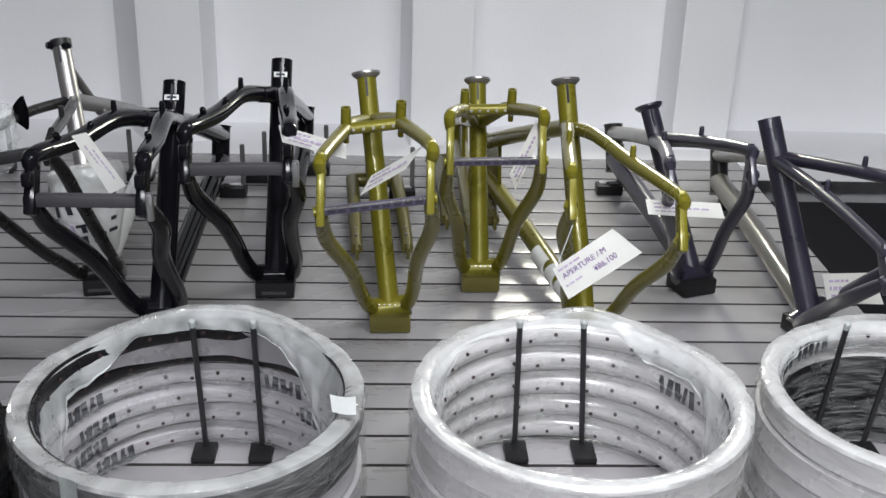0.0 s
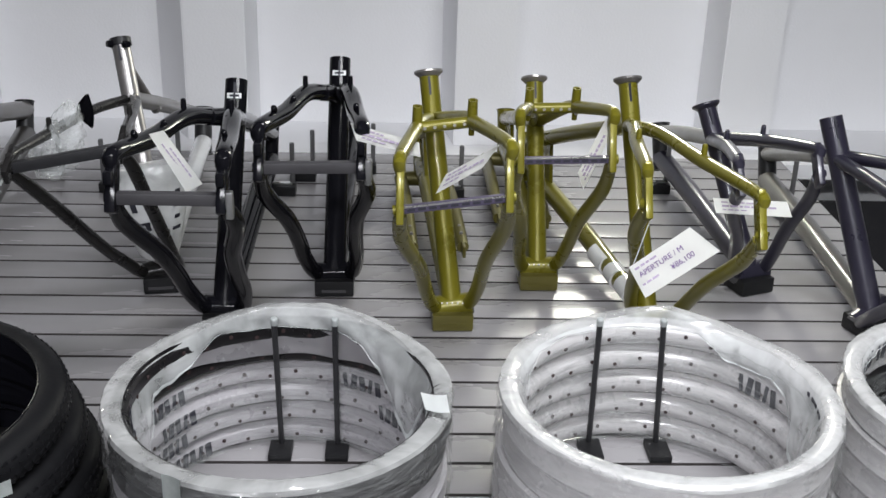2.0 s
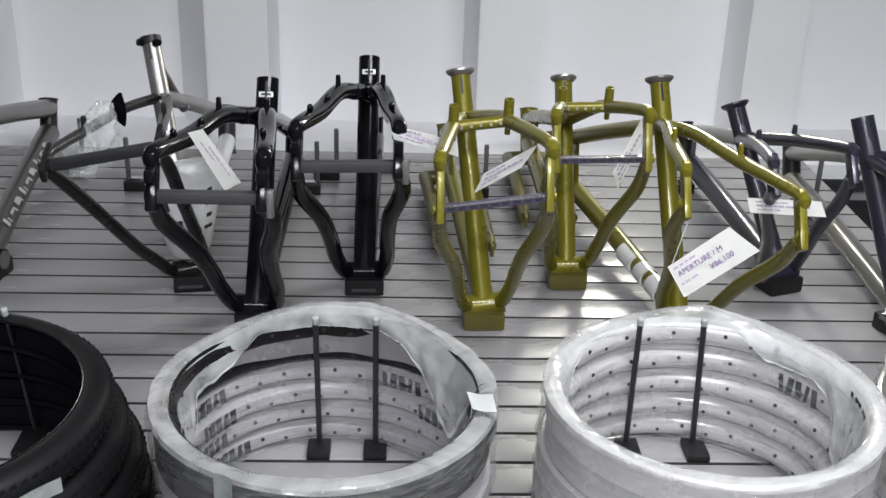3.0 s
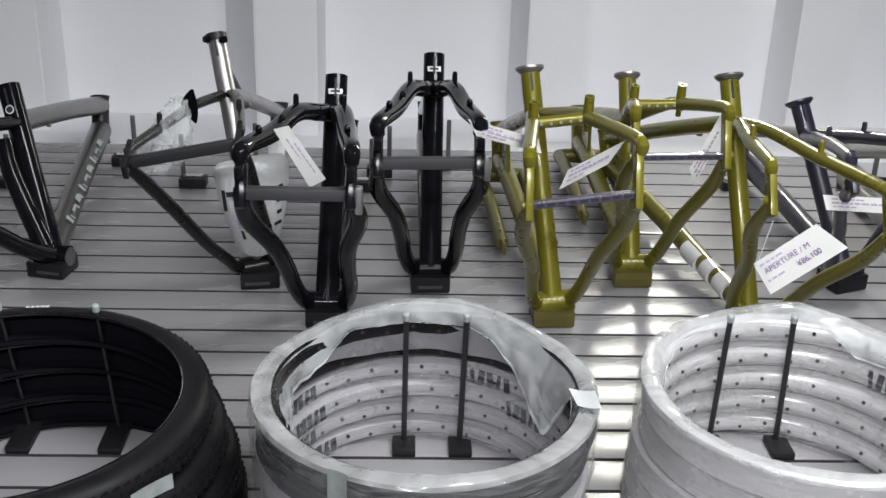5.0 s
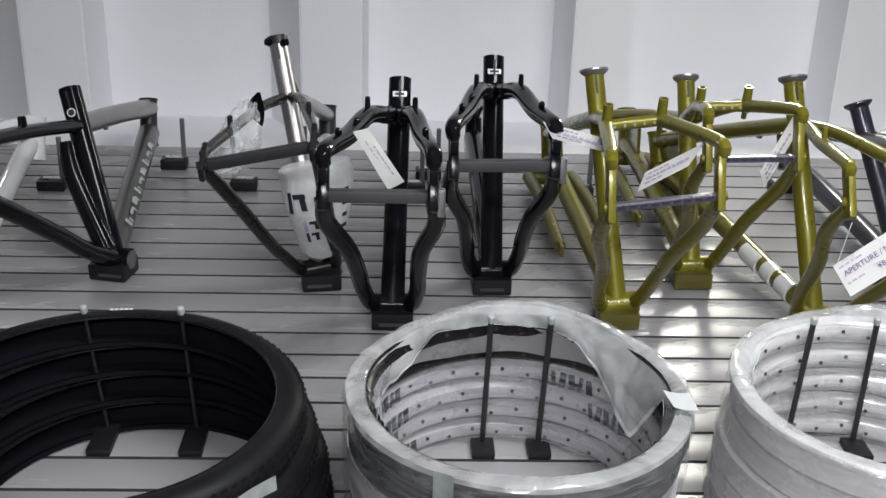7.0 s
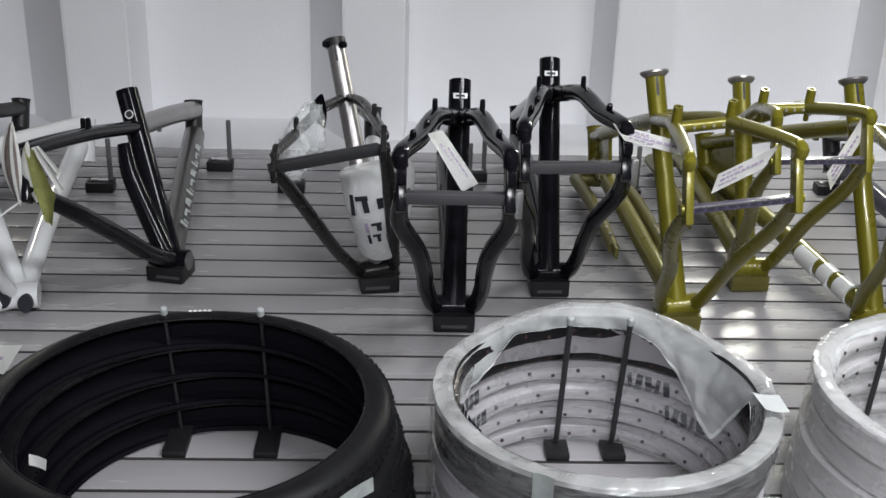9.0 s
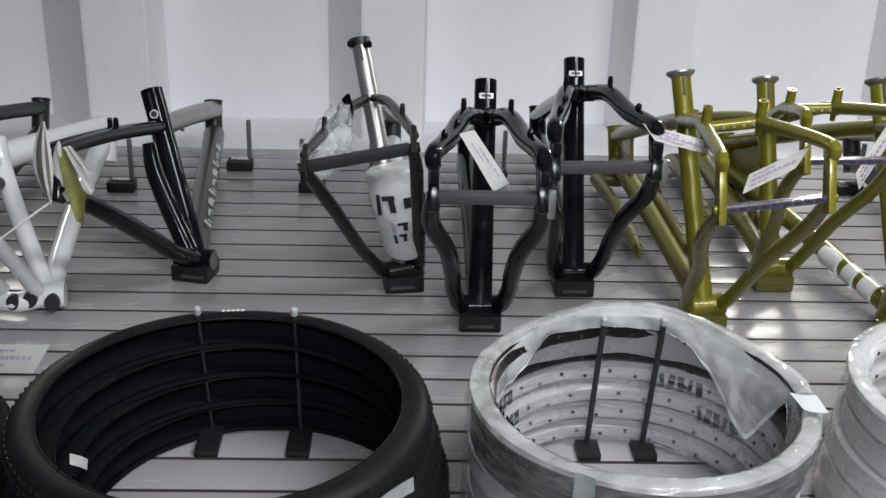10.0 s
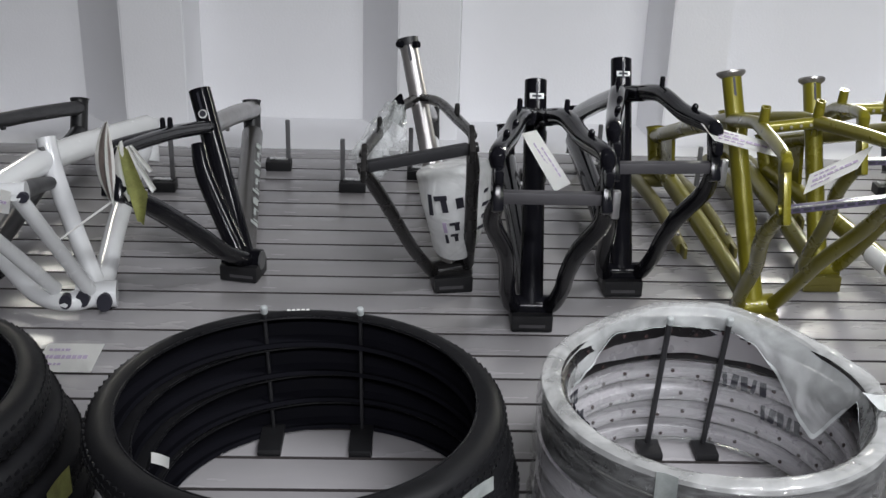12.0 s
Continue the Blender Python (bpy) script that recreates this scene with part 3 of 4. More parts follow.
part("head_tube", tube([((-1.225, 2.44, 0.085), 0.027), ((-1.225, 2.455, 0.12), 0.024), ((-1.226, 2.468, 0.15), 0.024), ((-1.227, 2.478, 0.172), 0.027)], seg=20, hollow=0.004), WHITE, W)
part("down_tube", tube([((-1.19, 1.87, 0.034), 0.021), ((-1.221, 2.15, 0.068), 0.021), ((-1.232, 2.44, 0.122), 0.022)], seg=20), WHITE, W)
seat = part("seat_tube", tube([((-1.196, 1.872, 0.04), 0.017), ((-1.247, 1.945, 0.115), 0.017), ((-1.3, 2.025, 0.2), 0.018), ((-1.319, 2.055, 0.262), 0.0185)], seg=18, hollow=0.003), WHITE, W)
part("clamp_bolt", tube([((-1.318, 2.03, 0.248), 0.005), ((-1.322, 2.022, 0.249), 0.005)], seg=10), STEEL, seat)
part("bottom_bracket", tube([((-1.232, 1.86, 0.032), 0.0245), ((-1.162, 1.87, 0.03), 0.0245)], seg=22), WHITE, W)
for x0, x1 in ((-1.203, -1.252), (-1.262, -1.372)):
    part("seat_stay", tube([((x0, 1.842, 0.05), 0.0135), ((x0 * 0.5 + x1 * 0.5, 1.758, 0.175), 0.0125), ((x1, 1.68, 0.292), 0.0135)], seg=14), WHITE, W)
rocker = part("rocker", tube([((-1.385, 1.678, 0.284), 0.014), ((-1.312, 1.688, 0.287), 0.011), ((-1.238, 1.692, 0.29), 0.014)], seg=14, flat=1.4), WHITE, W)
for px in (-1.268, -1.24, -1.33):
    part("pivot", tube([((px, 1.681, 0.288), 0.009), ((px, 1.672, 0.288), 0.0085)], seg=14), INK, rocker, "dark pivot bearing")
part("shock", tube([((-1.27, 1.70, 0.28), 0.013), ((-1.292, 1.86, 0.235), 0.016), ((-1.296, 1.98, 0.2), 0.012)], seg=14), BLACK_MATT, W, "black shock absorber")
W_ARM = thing("swing_arm", (-1.25, 1.84, 0.0), "curved glossy white rear arm of the white frame", "bicycle part")
part("arm", tube([((-1.2, 1.862, 0.03), 0.021), ((-1.242, 1.835, 0.03), 0.018), ((-1.305, 1.86, 0.034), 0.017), ((-1.385, 1.93, 0.07), 0.016), ((-1.47, 1.96, 0.15), 0.014)], seg=16), WHITE, W_ARM)
for px, py, pz, rr in ((-1.24, 1.822, 0.036, 0.011), (-1.212, 1.83, 0.038, 0.012), (-1.178, 1.842, 0.026, 0.0135)):
    part("pocket", tube([((px, py - 0.004, pz), rr), ((px, py + 0.008, pz), rr)], seg=18, flat=1.3, flat_dir=(0.2, 0, 1)), INK, W_ARM, "dark oval pocket")
FR["f"] = dict(B=(-1.44, 2.02, 0.036), S=(-1.53, 2.17, 0.36), H=(-1.462, 2.772, 0.13), aL=(-1.66, 1.74, 0.34), aR=(-1.52, 1.72, 0.34))
bike_frame(**FR["f"], paint=BLACK_MATT, label="matt black bicycle frame", bar=None, seat_r=0.018, cluster=0.12)
FR["p1"] = dict(B=(0.59, 2.01, 0.036), S=(0.505, 2.16, 0.331), H=(0.535, 2.64, 0.145), aL=(0.452, 1.72, 0.322), aR=(0.602, 1.776, 0.325))
bike_frame(**FR["p1"], paint=PURPLE, label="dark violet-grey bicycle frame", lip=PURPLE, bar=None, seat_r=0.0185, down_r=0.021, cluster=0.07, top_paint=OLIVE_GREY, stay_r=0.0125, rise=0.035, head_paint=BLACK_MATT)
FR["p2"] = dict(B=(0.765, 1.83, 0.036), S=(0.687, 1.977, 0.365), H=(0.775, 2.545, 0.125), aL=(0.735, 1.5, 0.262), aR=(0.87, 1.55, 0.33))
bike_frame(**FR["p2"], paint=PURPLE, label="dark violet-grey bicycle frame with a worn seat tube", bar=None, seat_r=0.021, down_r=0.022, cluster=0.075, top_paint=OLIVE_GREY, down_paint=OLIVE_GREY, rise=0.035, head_paint=BLACK_MATT)

B, S, H = (Vector(FR["s"][k]) for k in "BSH")
st = (S - B).normalized()
t = thing("frame_brace", S, "grey brace tube from seat tube to top tube", "brace tube")
part("brace", tube([(S - st * 0.035, 0.008), ((S - st * 0.14).lerp(H, 0.27), 0.009)], seg=14), GREY, t)
d = H - V(0, 0.045, 0.085) - B
t = thing("frame_lettering", B.lerp(H, 0.4), "dark lettering bars along a white down tube", "lettering")
for j in range(6):
    k = 0.32 + 0.06 * j
    p = B + d * k + V(-0.003, 0, 0.0218 + 0.024 * k * (1 - k))
    part("mark", box(basis(p, d, (1, 0, 0)), 0.026, 0.007 if j % 2 else 0.015, 0.0016), INK, t, smooth=False)
B, S = Vector(FR["g"]["B"]), Vector(FR["g"]["S"])
st = (S - B).normalized()
bk = (V(0, -1, 0) - st * V(0, -1, 0).dot(st)).normalized()
t = thing("frame_strut", B, "glossy black strut beside a seat tube", "strut tube")
part("strut", tube([(S - st * 0.10 + V(-0.022, -0.03, 0), 0.014), (S.lerp(B, 0.5) + V(-0.024, -0.03, 0), 0.0185), (B + V(-0.008, -0.012, 0.022), 0.02)], seg=18), BLACK, t)
t = thing("round_badge", S, "small round pale badge on a seat tube", "badge")
p = S - st * 0.052 + bk * 0.0212
part("ring", tube([(p, 0.0085), (p + bk * 0.0012, 0.0085)], seg=20), CARD, t)
part("centre", tube([(p + bk * 0.0012, 0.0065), (p + bk * 0.0018, 0.0065)], seg=20), INK, t)
# seat clamp of the silver frame, badge and lettering bars, white bands
S, B = Vector(FR["s"]["S"]), Vector(FR["s"]["B"])
st = (S - B).normalized()
t = thing("seat_clamp", S, "black two-bolt seat clamp on the silver frame", "seat clamp")
part("collar", tube([(S - st * 0.012, 0.0205), (S + st * 0.003, 0.0205)], seg=20, hollow=0.004), BLACK_MATT, t)
for sx in (-1, 1):
    part("bolt", tube([(S + V(sx * 0.012, -0.018, 0.002) - st * 0.006, 0.007), (S + V(sx * 0.02, -0.024, 0.004) - st * 0.006, 0.0065)], seg=12), BLACK, t)
for name, r, k0, n, w in (("g", 0.0232, 0.30, 9, 0.011),):
    B, H = Vector(FR[name]["B"]), Vector(FR[name]["H"])
    t = thing("frame_lettering", B.lerp(H, 0.4), "pale lettering bars along a down tube", "lettering")
    fw = V(H.x - B.x, H.y - B.y, 0).normalized()
    E = H - (fw * 0.45 + V(0, 0, 0.89)).normalized() * 0.085
    d = (E - B).normalized()
    side = V(0.62, -0.62, 0.5)
    side = (side - d * side.dot(d)).normalized()
    across = d.cross(side)
    for j in range(n):
        p = B.lerp(E, 0.16 + 0.078 * j) + V(0, 0, 0.006) + side * 0.0262
        part("mark", box(basis(p, d, across), 0.026 if j % 3 else 0.012, (0.018, 0.006, 0.013)[j % 3], 0.0012), PAPER_GREY, t, smooth=False)
        part("mark", box(basis(p + d * 0.018 + across * 0.004, d, across), 0.004, 0.012, 0.0012), PAPER_GREY, t, smooth=False)
B, H = Vector(FR["y3"]["B"]), Vector(FR["y3"]["H"])
t = thing("frame_bands", B.lerp(H, 0.2), "white printed bands round a gold down tube", "decal")
d = H - V(0, 0.045, 0.085) - B
for k0, k1 in ((0.10, 0.16), (0.19, 0.24), (0.27, 0.36)):
    part("band", tube([(B + d * k0 + V(0, 0, 0.0045), 0.0212), (B + d * k1 + V(0, 0, 0.006), 0.0212)], seg=20), WHITE, t)
for x, y, s in ((-0.955, 2.645, 1), (-0.768, 2.505, -1), (-1.205, 2.485, 1), (-0.375, 2.50, 1), (-0.335, 2.60, 1), (-0.61, 2.60, -1), (0.02, 2.50, 1), (0.52, 2.55, 1), (-0.19, 2.66, 1), (0.8, 2.46, 1)):
    slat_hook(x, y, s)


# ---- wrapped rim stacks ----
def leaned(bm, top):
    """Lean a wrapping backwards towards its foot, as the stack leans."""
    for v in bm.verts:
        v.co.y += 0.034 * max(0, 1 - v.co.z / (top * 0.85))
    return bm


def rim_stack(cx, cy, R, count, top, seed, dark=(), marks=(), hang=(), ridge=(1.5, 0.2, 0.7, 0.01), lined=0.9, edge=False, inner_shade=0.0):
    rnd = random.Random(seed)
    t = thing("rim_stack", (cx, cy, 0), "stack of pale bicycle rims wrapped in clear plastic film", "rim stack", "rim stacks")
    h = top / count
    for k in range(count):
        ox, oy = rnd.uniform(-0.004, 0.004), rnd.uniform(-0.004, 0.004) + 0.034 * (1 - k / (count - 1))
        z0 = 0.001 + k * h
        prof = [(R - 0.006, z0 + 0.002), (R - 0.001, z0 + 0.004), (R - 0.004, z0 + h * 0.5), (R - 0.001, z0 + h - 0.005), (R - 0.006, z0 + h - 0.002),
                (R - 0.013, z0 + h - 0.003), (R - 0.023, z0 + h * 0.74), (R - 0.0255, z0 + h * 0.5), (R - 0.023, z0 + h * 0.26), (R - 0.013, z0 + 0.003)]
        rim = part("rim", moved(revolve(prof, 80, True), pose(cx + ox, cy + oy, 0)), RIM_DARK_AND_SHADE if k in dark else RIM if edge else RIM_LIT, t)
        bm = bmesh.new()
        for j in range(32):
            a = 2 * math.pi * (j + 0.3 * k) / 32
            q = V(cx + ox + (R - 0.0255) * math.cos(a), cy + oy + (R - 0.0255) * math.sin(a), z0 + h * (0.5 + (0.09 if j % 2 else -0.09)))
            add_tube(bm, [(q + V(math.cos(a), math.sin(a), 0) * 0.002, 0.0029), (q - V(math.cos(a), math.sin(a), 0) * 0.0007, 0.0029)], seg=7)
        tagged(part("spoke_drilling", bm, HOLE, rim, "row of dark spoke holes"), kind="stuff")
        # printed marks
        for a0 in [m[1] for m in marks if m[0] == k]:
            for j in range(5):
                a = a0 - j * 0.075
                q = V(cx + ox + (R - 0.0262) * math.cos(a), cy + oy + (R - 0.0262) * math.sin(a), z0 + h * 0.5)
                tl = 0.35 if j % 2 else -0.35
                part("decal", box(basis(q, (-math.sin(a), math.cos(a), tl * 0.3), (0, 0, 1)), 0.0095 if j % 3 else 0.006, h * 0.6, 0.0008), INK, rim, "dark printed bar", smooth=False)

    def wob(amp):
        ph = [rnd.uniform(0, 6.28) for _ in range(8)]

        def f(a, i):
            w = sum(math.sin(a * (3 + 3 * j) + ph[j] + i * 0.9 * j) / (1 + j) for j in range(6))
            w += 0.5 * math.sin(31 * a + 2.3 * i + ph[7]) + 0.4 * math.sin(19 * a - 1.7 * i + ph[5])
            return amp * w * 0.35, amp * 0.5 * math.sin(5 * a + ph[6] + i) + amp * 0.3 * w
        return f

    def tent(a):
        """The film stands up in a tent over the post tips, flat between them and straight down to both sides."""
        d = abs((a - ridge[0] + math.pi) % (2 * math.pi) - math.pi)
        return 0 if d > ridge[2] else ridge[3] * min(1, (ridge[2] - d) / (ridge[2] - ridge[1]))
    # outer film
    prof = [(R + 0.002, 0.004)] + [(R + 0.0045 + (0.003 if i % 2 else -0.001), top * i / 12) for i in range(1, 13)]
    part("outer_film", leaned(moved(revolve(prof, 160, False, wob(0.0045)), pose(cx, cy, 0)), top), FILM, t, "creased clear plastic film")
    fold = wob(0.0016)
    fold_prof = [(R + 0.0045, top - 0.004), (R + 0.003, top + 0.002), (R - 0.002, top + 0.004), (R - 0.012, top + 0.0045), (R - 0.019, top + 0.002), (R - 0.0215, top - 0.002)]
    lift = (0.1, 0.4, 0.62, 0.9, 1, 0.95)

    def fold_at(a, i):
        dr, dz = fold(a, i)
        k = tent(a)
        return dr - k * 0.25 * lift[i], dz + k * lift[i]
    part("film_fold", moved(revolve(fold_prof, 260, False, fold_at), pose(cx, cy, 0)), FILM_FOLD, t, "milky fold of film over the top rim")
    # film sagging into the middle, uneven in length, with a doubled hem
    bm, hem = bmesh.new(), bmesh.new()
    rows, hems, seg = [], [], 240
    for k in range(seg):
        deg = 360 * k / seg
        a = math.radians(deg)
        ln = hang[-1][1]
        for (d0, l0), (d1, l1) in zip(hang, hang[1:]):
            if d0 <= deg <= d1:
                ln = l0 + (l1 - l0) * (deg - d0) / (d1 - d0)
        ln += 0.001 * math.sin(11 * a)
        inn = 0.004 + 0.17 * ln
        row = []
        for i in range(8):
            u = i / 7
            r = R - 0.0205 - tent(a) * 0.25 - inn * math.sin(u * math.pi * 0.6) + 0.0018 * math.sin(13 * a + 4 * u) * u + 0.0008 * math.sin(37 * a + 3 * u) * u
            row.append((cx + r * math.cos(a), cy + r * math.sin(a), top - 0.001 + tent(a) * (1 - u) - ln * u))
        rows.append([bm.verts.new(p) for p in row])
        p, q = Vector(row[6]), Vector(row[7])
        out = V(-math.cos(a), -math.sin(a), 0) * 0.0012
        w = min(0.008, max(0.0004, ln - 0.03) * 0.4)
        hems.append([hem.verts.new(q + (p - q).normalized() * w + out), hem.verts.new(q + out * 1.6)])
    for k in range(seg):
        p, q = rows[k], rows[(k + 1) % seg]
        for i in range(7):
            bm.faces.new((p[i], q[i], q[i + 1], p[i + 1]))
        p, q = hems[k], hems[(k + 1) % seg]
        hem.faces.new((p[0], q[0], q[1], p[1]))
    inner = part("inner_film", bm, FILM_FLAP, t, "slack clear film hanging inside")
    part("hem", hem, FILM_HEM, inner, "doubled milky hem of the film")
    # inner lining film
    prof = [(R - 0.0285 + (0.0016 if i % 2 else -0.0016), 0.006 + top * lined * i / 14) for i in range(15)]
    part("lining_film", leaned(moved(revolve(prof, 110, False, wob(0.004)), pose(cx, cy, 0)), top), FILM_LINING, t, "thin clear film lining")
    # added dark ring that paints the shade inside the lower rims
    if inner_shade:
        ring = [(R - 0.0262, 0.004), (R - 0.0262, inner_shade), (R - 0.0272, inner_shade), (R - 0.0272, 0.004)]
        part("inner_shade", leaned(moved(revolve(ring, 100, True), pose(cx, cy, 0)), top), RIM_DARK_AND_SHADE, t, "dark ring painting the shade inside the lower rims")
    if edge:
        ring = [(R - 0.0225, top - 0.001), (R - 0.0145, top + 0.0015), (R - 0.013, top - 0.004), (R - 0.022, top - 0.007)]
        band = bmesh.new()
        ends = []
        for k in range(61):
            a = math.radians(30 + 122 * k / 60)
            low = 0.170 + 0.012 * max(0, (k - 42) / 18) + 0.0012 * math.sin(9 * a)
            high = top - 0.012 - 0.02 * max(0, (12 - k) / 12)
            r = R - 0.0295 + 0.0012 * math.sin(14 * a)
            ends.append([band.verts.new((cx + r * math.cos(a), cy + r * math.sin(a) + 0.006, z)) for z in (low, (low + high) / 2, high)])
        for p, q in zip(ends, ends[1:]):
            for i in range(2):
                band.faces.new((p[i], q[i], q[i + 1], p[i + 1]))
        bmesh.ops.solidify(band, geom=band.faces[:], thickness=0.0006)
        part("paper_band", band, RIM, t, "plain pale paper band inside the upper rims")
        part("rim_edge", moved(revolve(ring, 120, True), pose(cx, cy, 0)), RIM_DARK_AND_SHADE, t, "black edge of the top rim")
    return t


RA = (-0.252, 1.228, 0.212)
rim_stack(*RA, 6, 0.222, 3, dark=(4, 5), marks=((3, 2.78), (2, 2.72), (1, 2.82), (0, 2.6), (2, 0.85), (3, 1.15), (5, 3.6)), ridge=(1.51, 0.24, 1.0, 0.025), lined=0.68, edge=True,
          hang=((0, 0.014), (6, 0.04), (20, 0.11), (28, 0.1), (58, 0.016), (70, 0.004), (122, 0.004), (136, 0.03), (150, 0.045), (162, 0.045), (170, 0.08), (186, 0.13), (194, 0.11), (198, 0.02), (235, 0.012), (290, 0.012), (318, 0.035), (345, 0.05), (354, 0.03), (360, 0.014)))
RB = (0.238, 1.236, 0.212)
rim_stack(*RB, 5, 0.222, 8, marks=((3, 0.75), (4, 0.05), (2, 3.0)), ridge=(1.4, 0.03, 0.55, 0.024),
          hang=((0, 0.1), (12, 0.05), (26, 0.03), (50, 0.035), (64, 0.006), (145, 0.005), (165, 0.05), (178, 0.09), (196, 0.12), (201, 0.03), (214, 0.05), (228, 0.085), (246, 0.05), (258, 0.012), (300, 0.012), (325, 0.03), (348, 0.115), (360, 0.1)))
RC = (0.70, 1.25, 0.212)
rim_stack(*RC, 5, 0.215, 11, marks=((4, 2.3), (4, 2.75)), inner_shade=0.165, ridge=(1.5, 0.2, 0.6, 0.01),
          hang=((0, 0.03), (40, 0.05), (80, 0.012), (150, 0.012), (172, 0.08), (190, 0.11), (205, 0.06), (225, 0.06), (245, 0.015), (360, 0.03)))
for cx, foot_x in ((-0.276, 0), (-0.193, 0), (0.176, 0.009), (0.266, 0.021), (0.64, 0), (0.72, 0)):
    post_hook(cx, 1.389 if cx < 0 else 1.397, 0.232, 0.045, foot_x)
TAPE_AT = [(-0.078, 1.2, 0.2375), (-0.046, 1.196, 0.2365), (-0.044, 1.156, 0.236), (-0.073, 1.160, 0.2375)]
t = thing("tape", (-0.05, 1.2, 0.23), "strip of white adhesive tape on the film", "tape")
card("strip", TAPE_AT, t, TAPE, 0.002)
t = thing("barcode_label", (-0.352, 1.03, 0.21), "small white printed label on the film", "label")
card("paper", [(-0.363, 1.040, 0.228), (-0.341, 1.028, 0.228), (-0.341, 1.026, 0.18), (-0.363, 1.038, 0.18)], t, PAPER_GREY, 0.0015)


# ---- tyre stacks ----
def tyre_stack(cx, cy, R, count, top, offs):
    t = thing("tyre_stack", (cx, cy, 0), "stack of black bicycle tyres with fine tread", "tyre stack", "tyre stacks")
    h = top / count
    for k in range(count):
        ox, oy = offs[k]
        z = 0.001 + k * h
        out = [(R - 0.036, z + 0.004), (R - 0.024, z + 0.001), (R - 0.010, z + h * 0.12), (R - 0.002, z + h * 0.3), (R, z + h * 0.5), (R - 0.002, z + h * 0.7), (R - 0.010, z + h * 0.88),
               (R - 0.024, z + h - 0.001), (R - 0.036, z + h - 0.004)]
        inn = [(R - 0.0335, z + h - 0.009), (R - 0.023, z + h - 0.006), (R - 0.012, z + h * 0.8), (R - 0.006, z + h * 0.5), (R - 0.012, z + h * 0.2), (R - 0.023, z + 0.006), (R - 0.0335, z + 0.009)]
        ty = part("tyre", moved(revolve(out + inn, 110, True), pose(cx + ox, cy + oy, 0)), RUBBER, t)
        ty.data.materials.append(CASING)
        m = len(out) + len(inn)
        for p in ty.data.polygons:
            p.material_index = int(len(out) - 1 <= p.index % m)
        bead = [(R - 0.037 + 0.002 * math.cos(a), z + h - 0.005 + 0.002 * math.sin(a)) for a in (2 * math.pi * j / 8 for j in range(8))]
        part("bead", moved(revolve(bead, 100, True), pose(cx + ox, cy + oy, 0)), RUBBER_IN, ty, "smooth bead edge")
        bm = bmesh.new()
        n = 110
        for j in range(n):
            for i, zz in enumerate((0.26, 0.42, 0.58, 0.74)):
                a = 2 * math.pi * (j + (0.5 if i % 2 else 0)) / n
                rr = R - (0.004 if i in (0, 3) else 0.0008)
                q = V(cx + ox + rr * math.cos(a), cy + oy + rr * math.sin(a), z + h * zz)
                bmesh.ops.create_cube(bm, size=1, matrix=basis(q, (-math.sin(a), math.cos(a), 0.35 if i % 2 else -0.35), (0, 0, 1)) @ Matrix.Diagonal((0.008, 0.0045, 0.0022, 1)))
        tagged(part("tread", bm, RUBBER, ty, "fine tread blocks", smooth=False), kind="stuff")
        # worn moulded lettering on the upper side as plain bars
        if k == count - 1:
            bm = bmesh.new()
            for j in range(5):
                a = 1.72 - j * 0.028
                q = V(cx + ox + (R - 0.019) * math.cos(a), cy + oy + (R - 0.019) * math.sin(a), z + h - 0.0025)
                add_box(bm, basis(q, (-math.sin(a), math.cos(a), 0), (-math.cos(a), -math.sin(a), 0.2)), 0.0045, 0.006, 0.002)
            part("lettering", bm, CARD, ty, "pale moulded bars")
    return t


tyre_stack(-0.768, 1.2, 0.2545, 4, 0.222, ((0.028, 0.05), (0.024, 0.036), (0.012, 0.018), (0, 0)))
tyre_stack(-1.335, 1.205, 0.2545, 4, 0.222, ((0.03, 0.05), (0.026, 0.036), (0.01, 0.018), (0, 0)))
for cx in (-0.834, -0.702, -1.4, -1.27):
    post_hook(cx, 1.408, 0.23, 0.055, radius=0.0028)


# ---- tags and packets ----
def bars(bm, corners, rows, seed):
    """Plain printed bars on a card given by its corners: a and b along the top, d below a."""
    rnd = random.Random(seed)
    a, b, c, d = [Vector(p) for p in corners]
    nrm = (b - a).cross(d - a).normalized()
    ux, uy = b - a, d - a
    for v, h, u0, u1 in rows:
        u = u0
        while u < u1:
            w = rnd.uniform(0.04, 0.11)
            q = a + ux * (u + w / 2) + uy * v
            add_box(bm, basis(q, ux, uy), w * ux.length, h * uy.length, 0.0003)
            u += w + 0.02
    return nrm


def price_tag(corners, seed, rows=((0.25, 0.08, 0.1, 0.45), (0.5, 0.12, 0.1, 0.8), (0.75, 0.07, 0.1, 0.4)), hang=None, label="white price tag hanging from a bicycle frame"):
    a, b, c, d = [Vector(p) for p in corners]
    t = thing("price_tag", (a + c) / 2, label, "price tag", "price tags")
    card("paper", corners, t, CARD, 0.0)
    view = V(-0.3, 0, 0.94) - (a + c) / 2
    nrm = (b - a).cross(d - a).normalized()
    if nrm.dot(view) < 0:
        nrm = -nrm
    if rows:
        off = nrm * 0.0011
        bm = bmesh.new()
        bars(bm, [p + off for p in (a, b, c, d)], rows, seed)
        tagged(part("print", bm, INK_FAINT, t, "small dark printed bars", smooth=False), kind="stuff")
    if hang:
        part("string", tube([(Vector(hang), 0.0008), (a.lerp(b, 0.08), 0.0008)], seg=6), TIP, t)
    return t, nrm


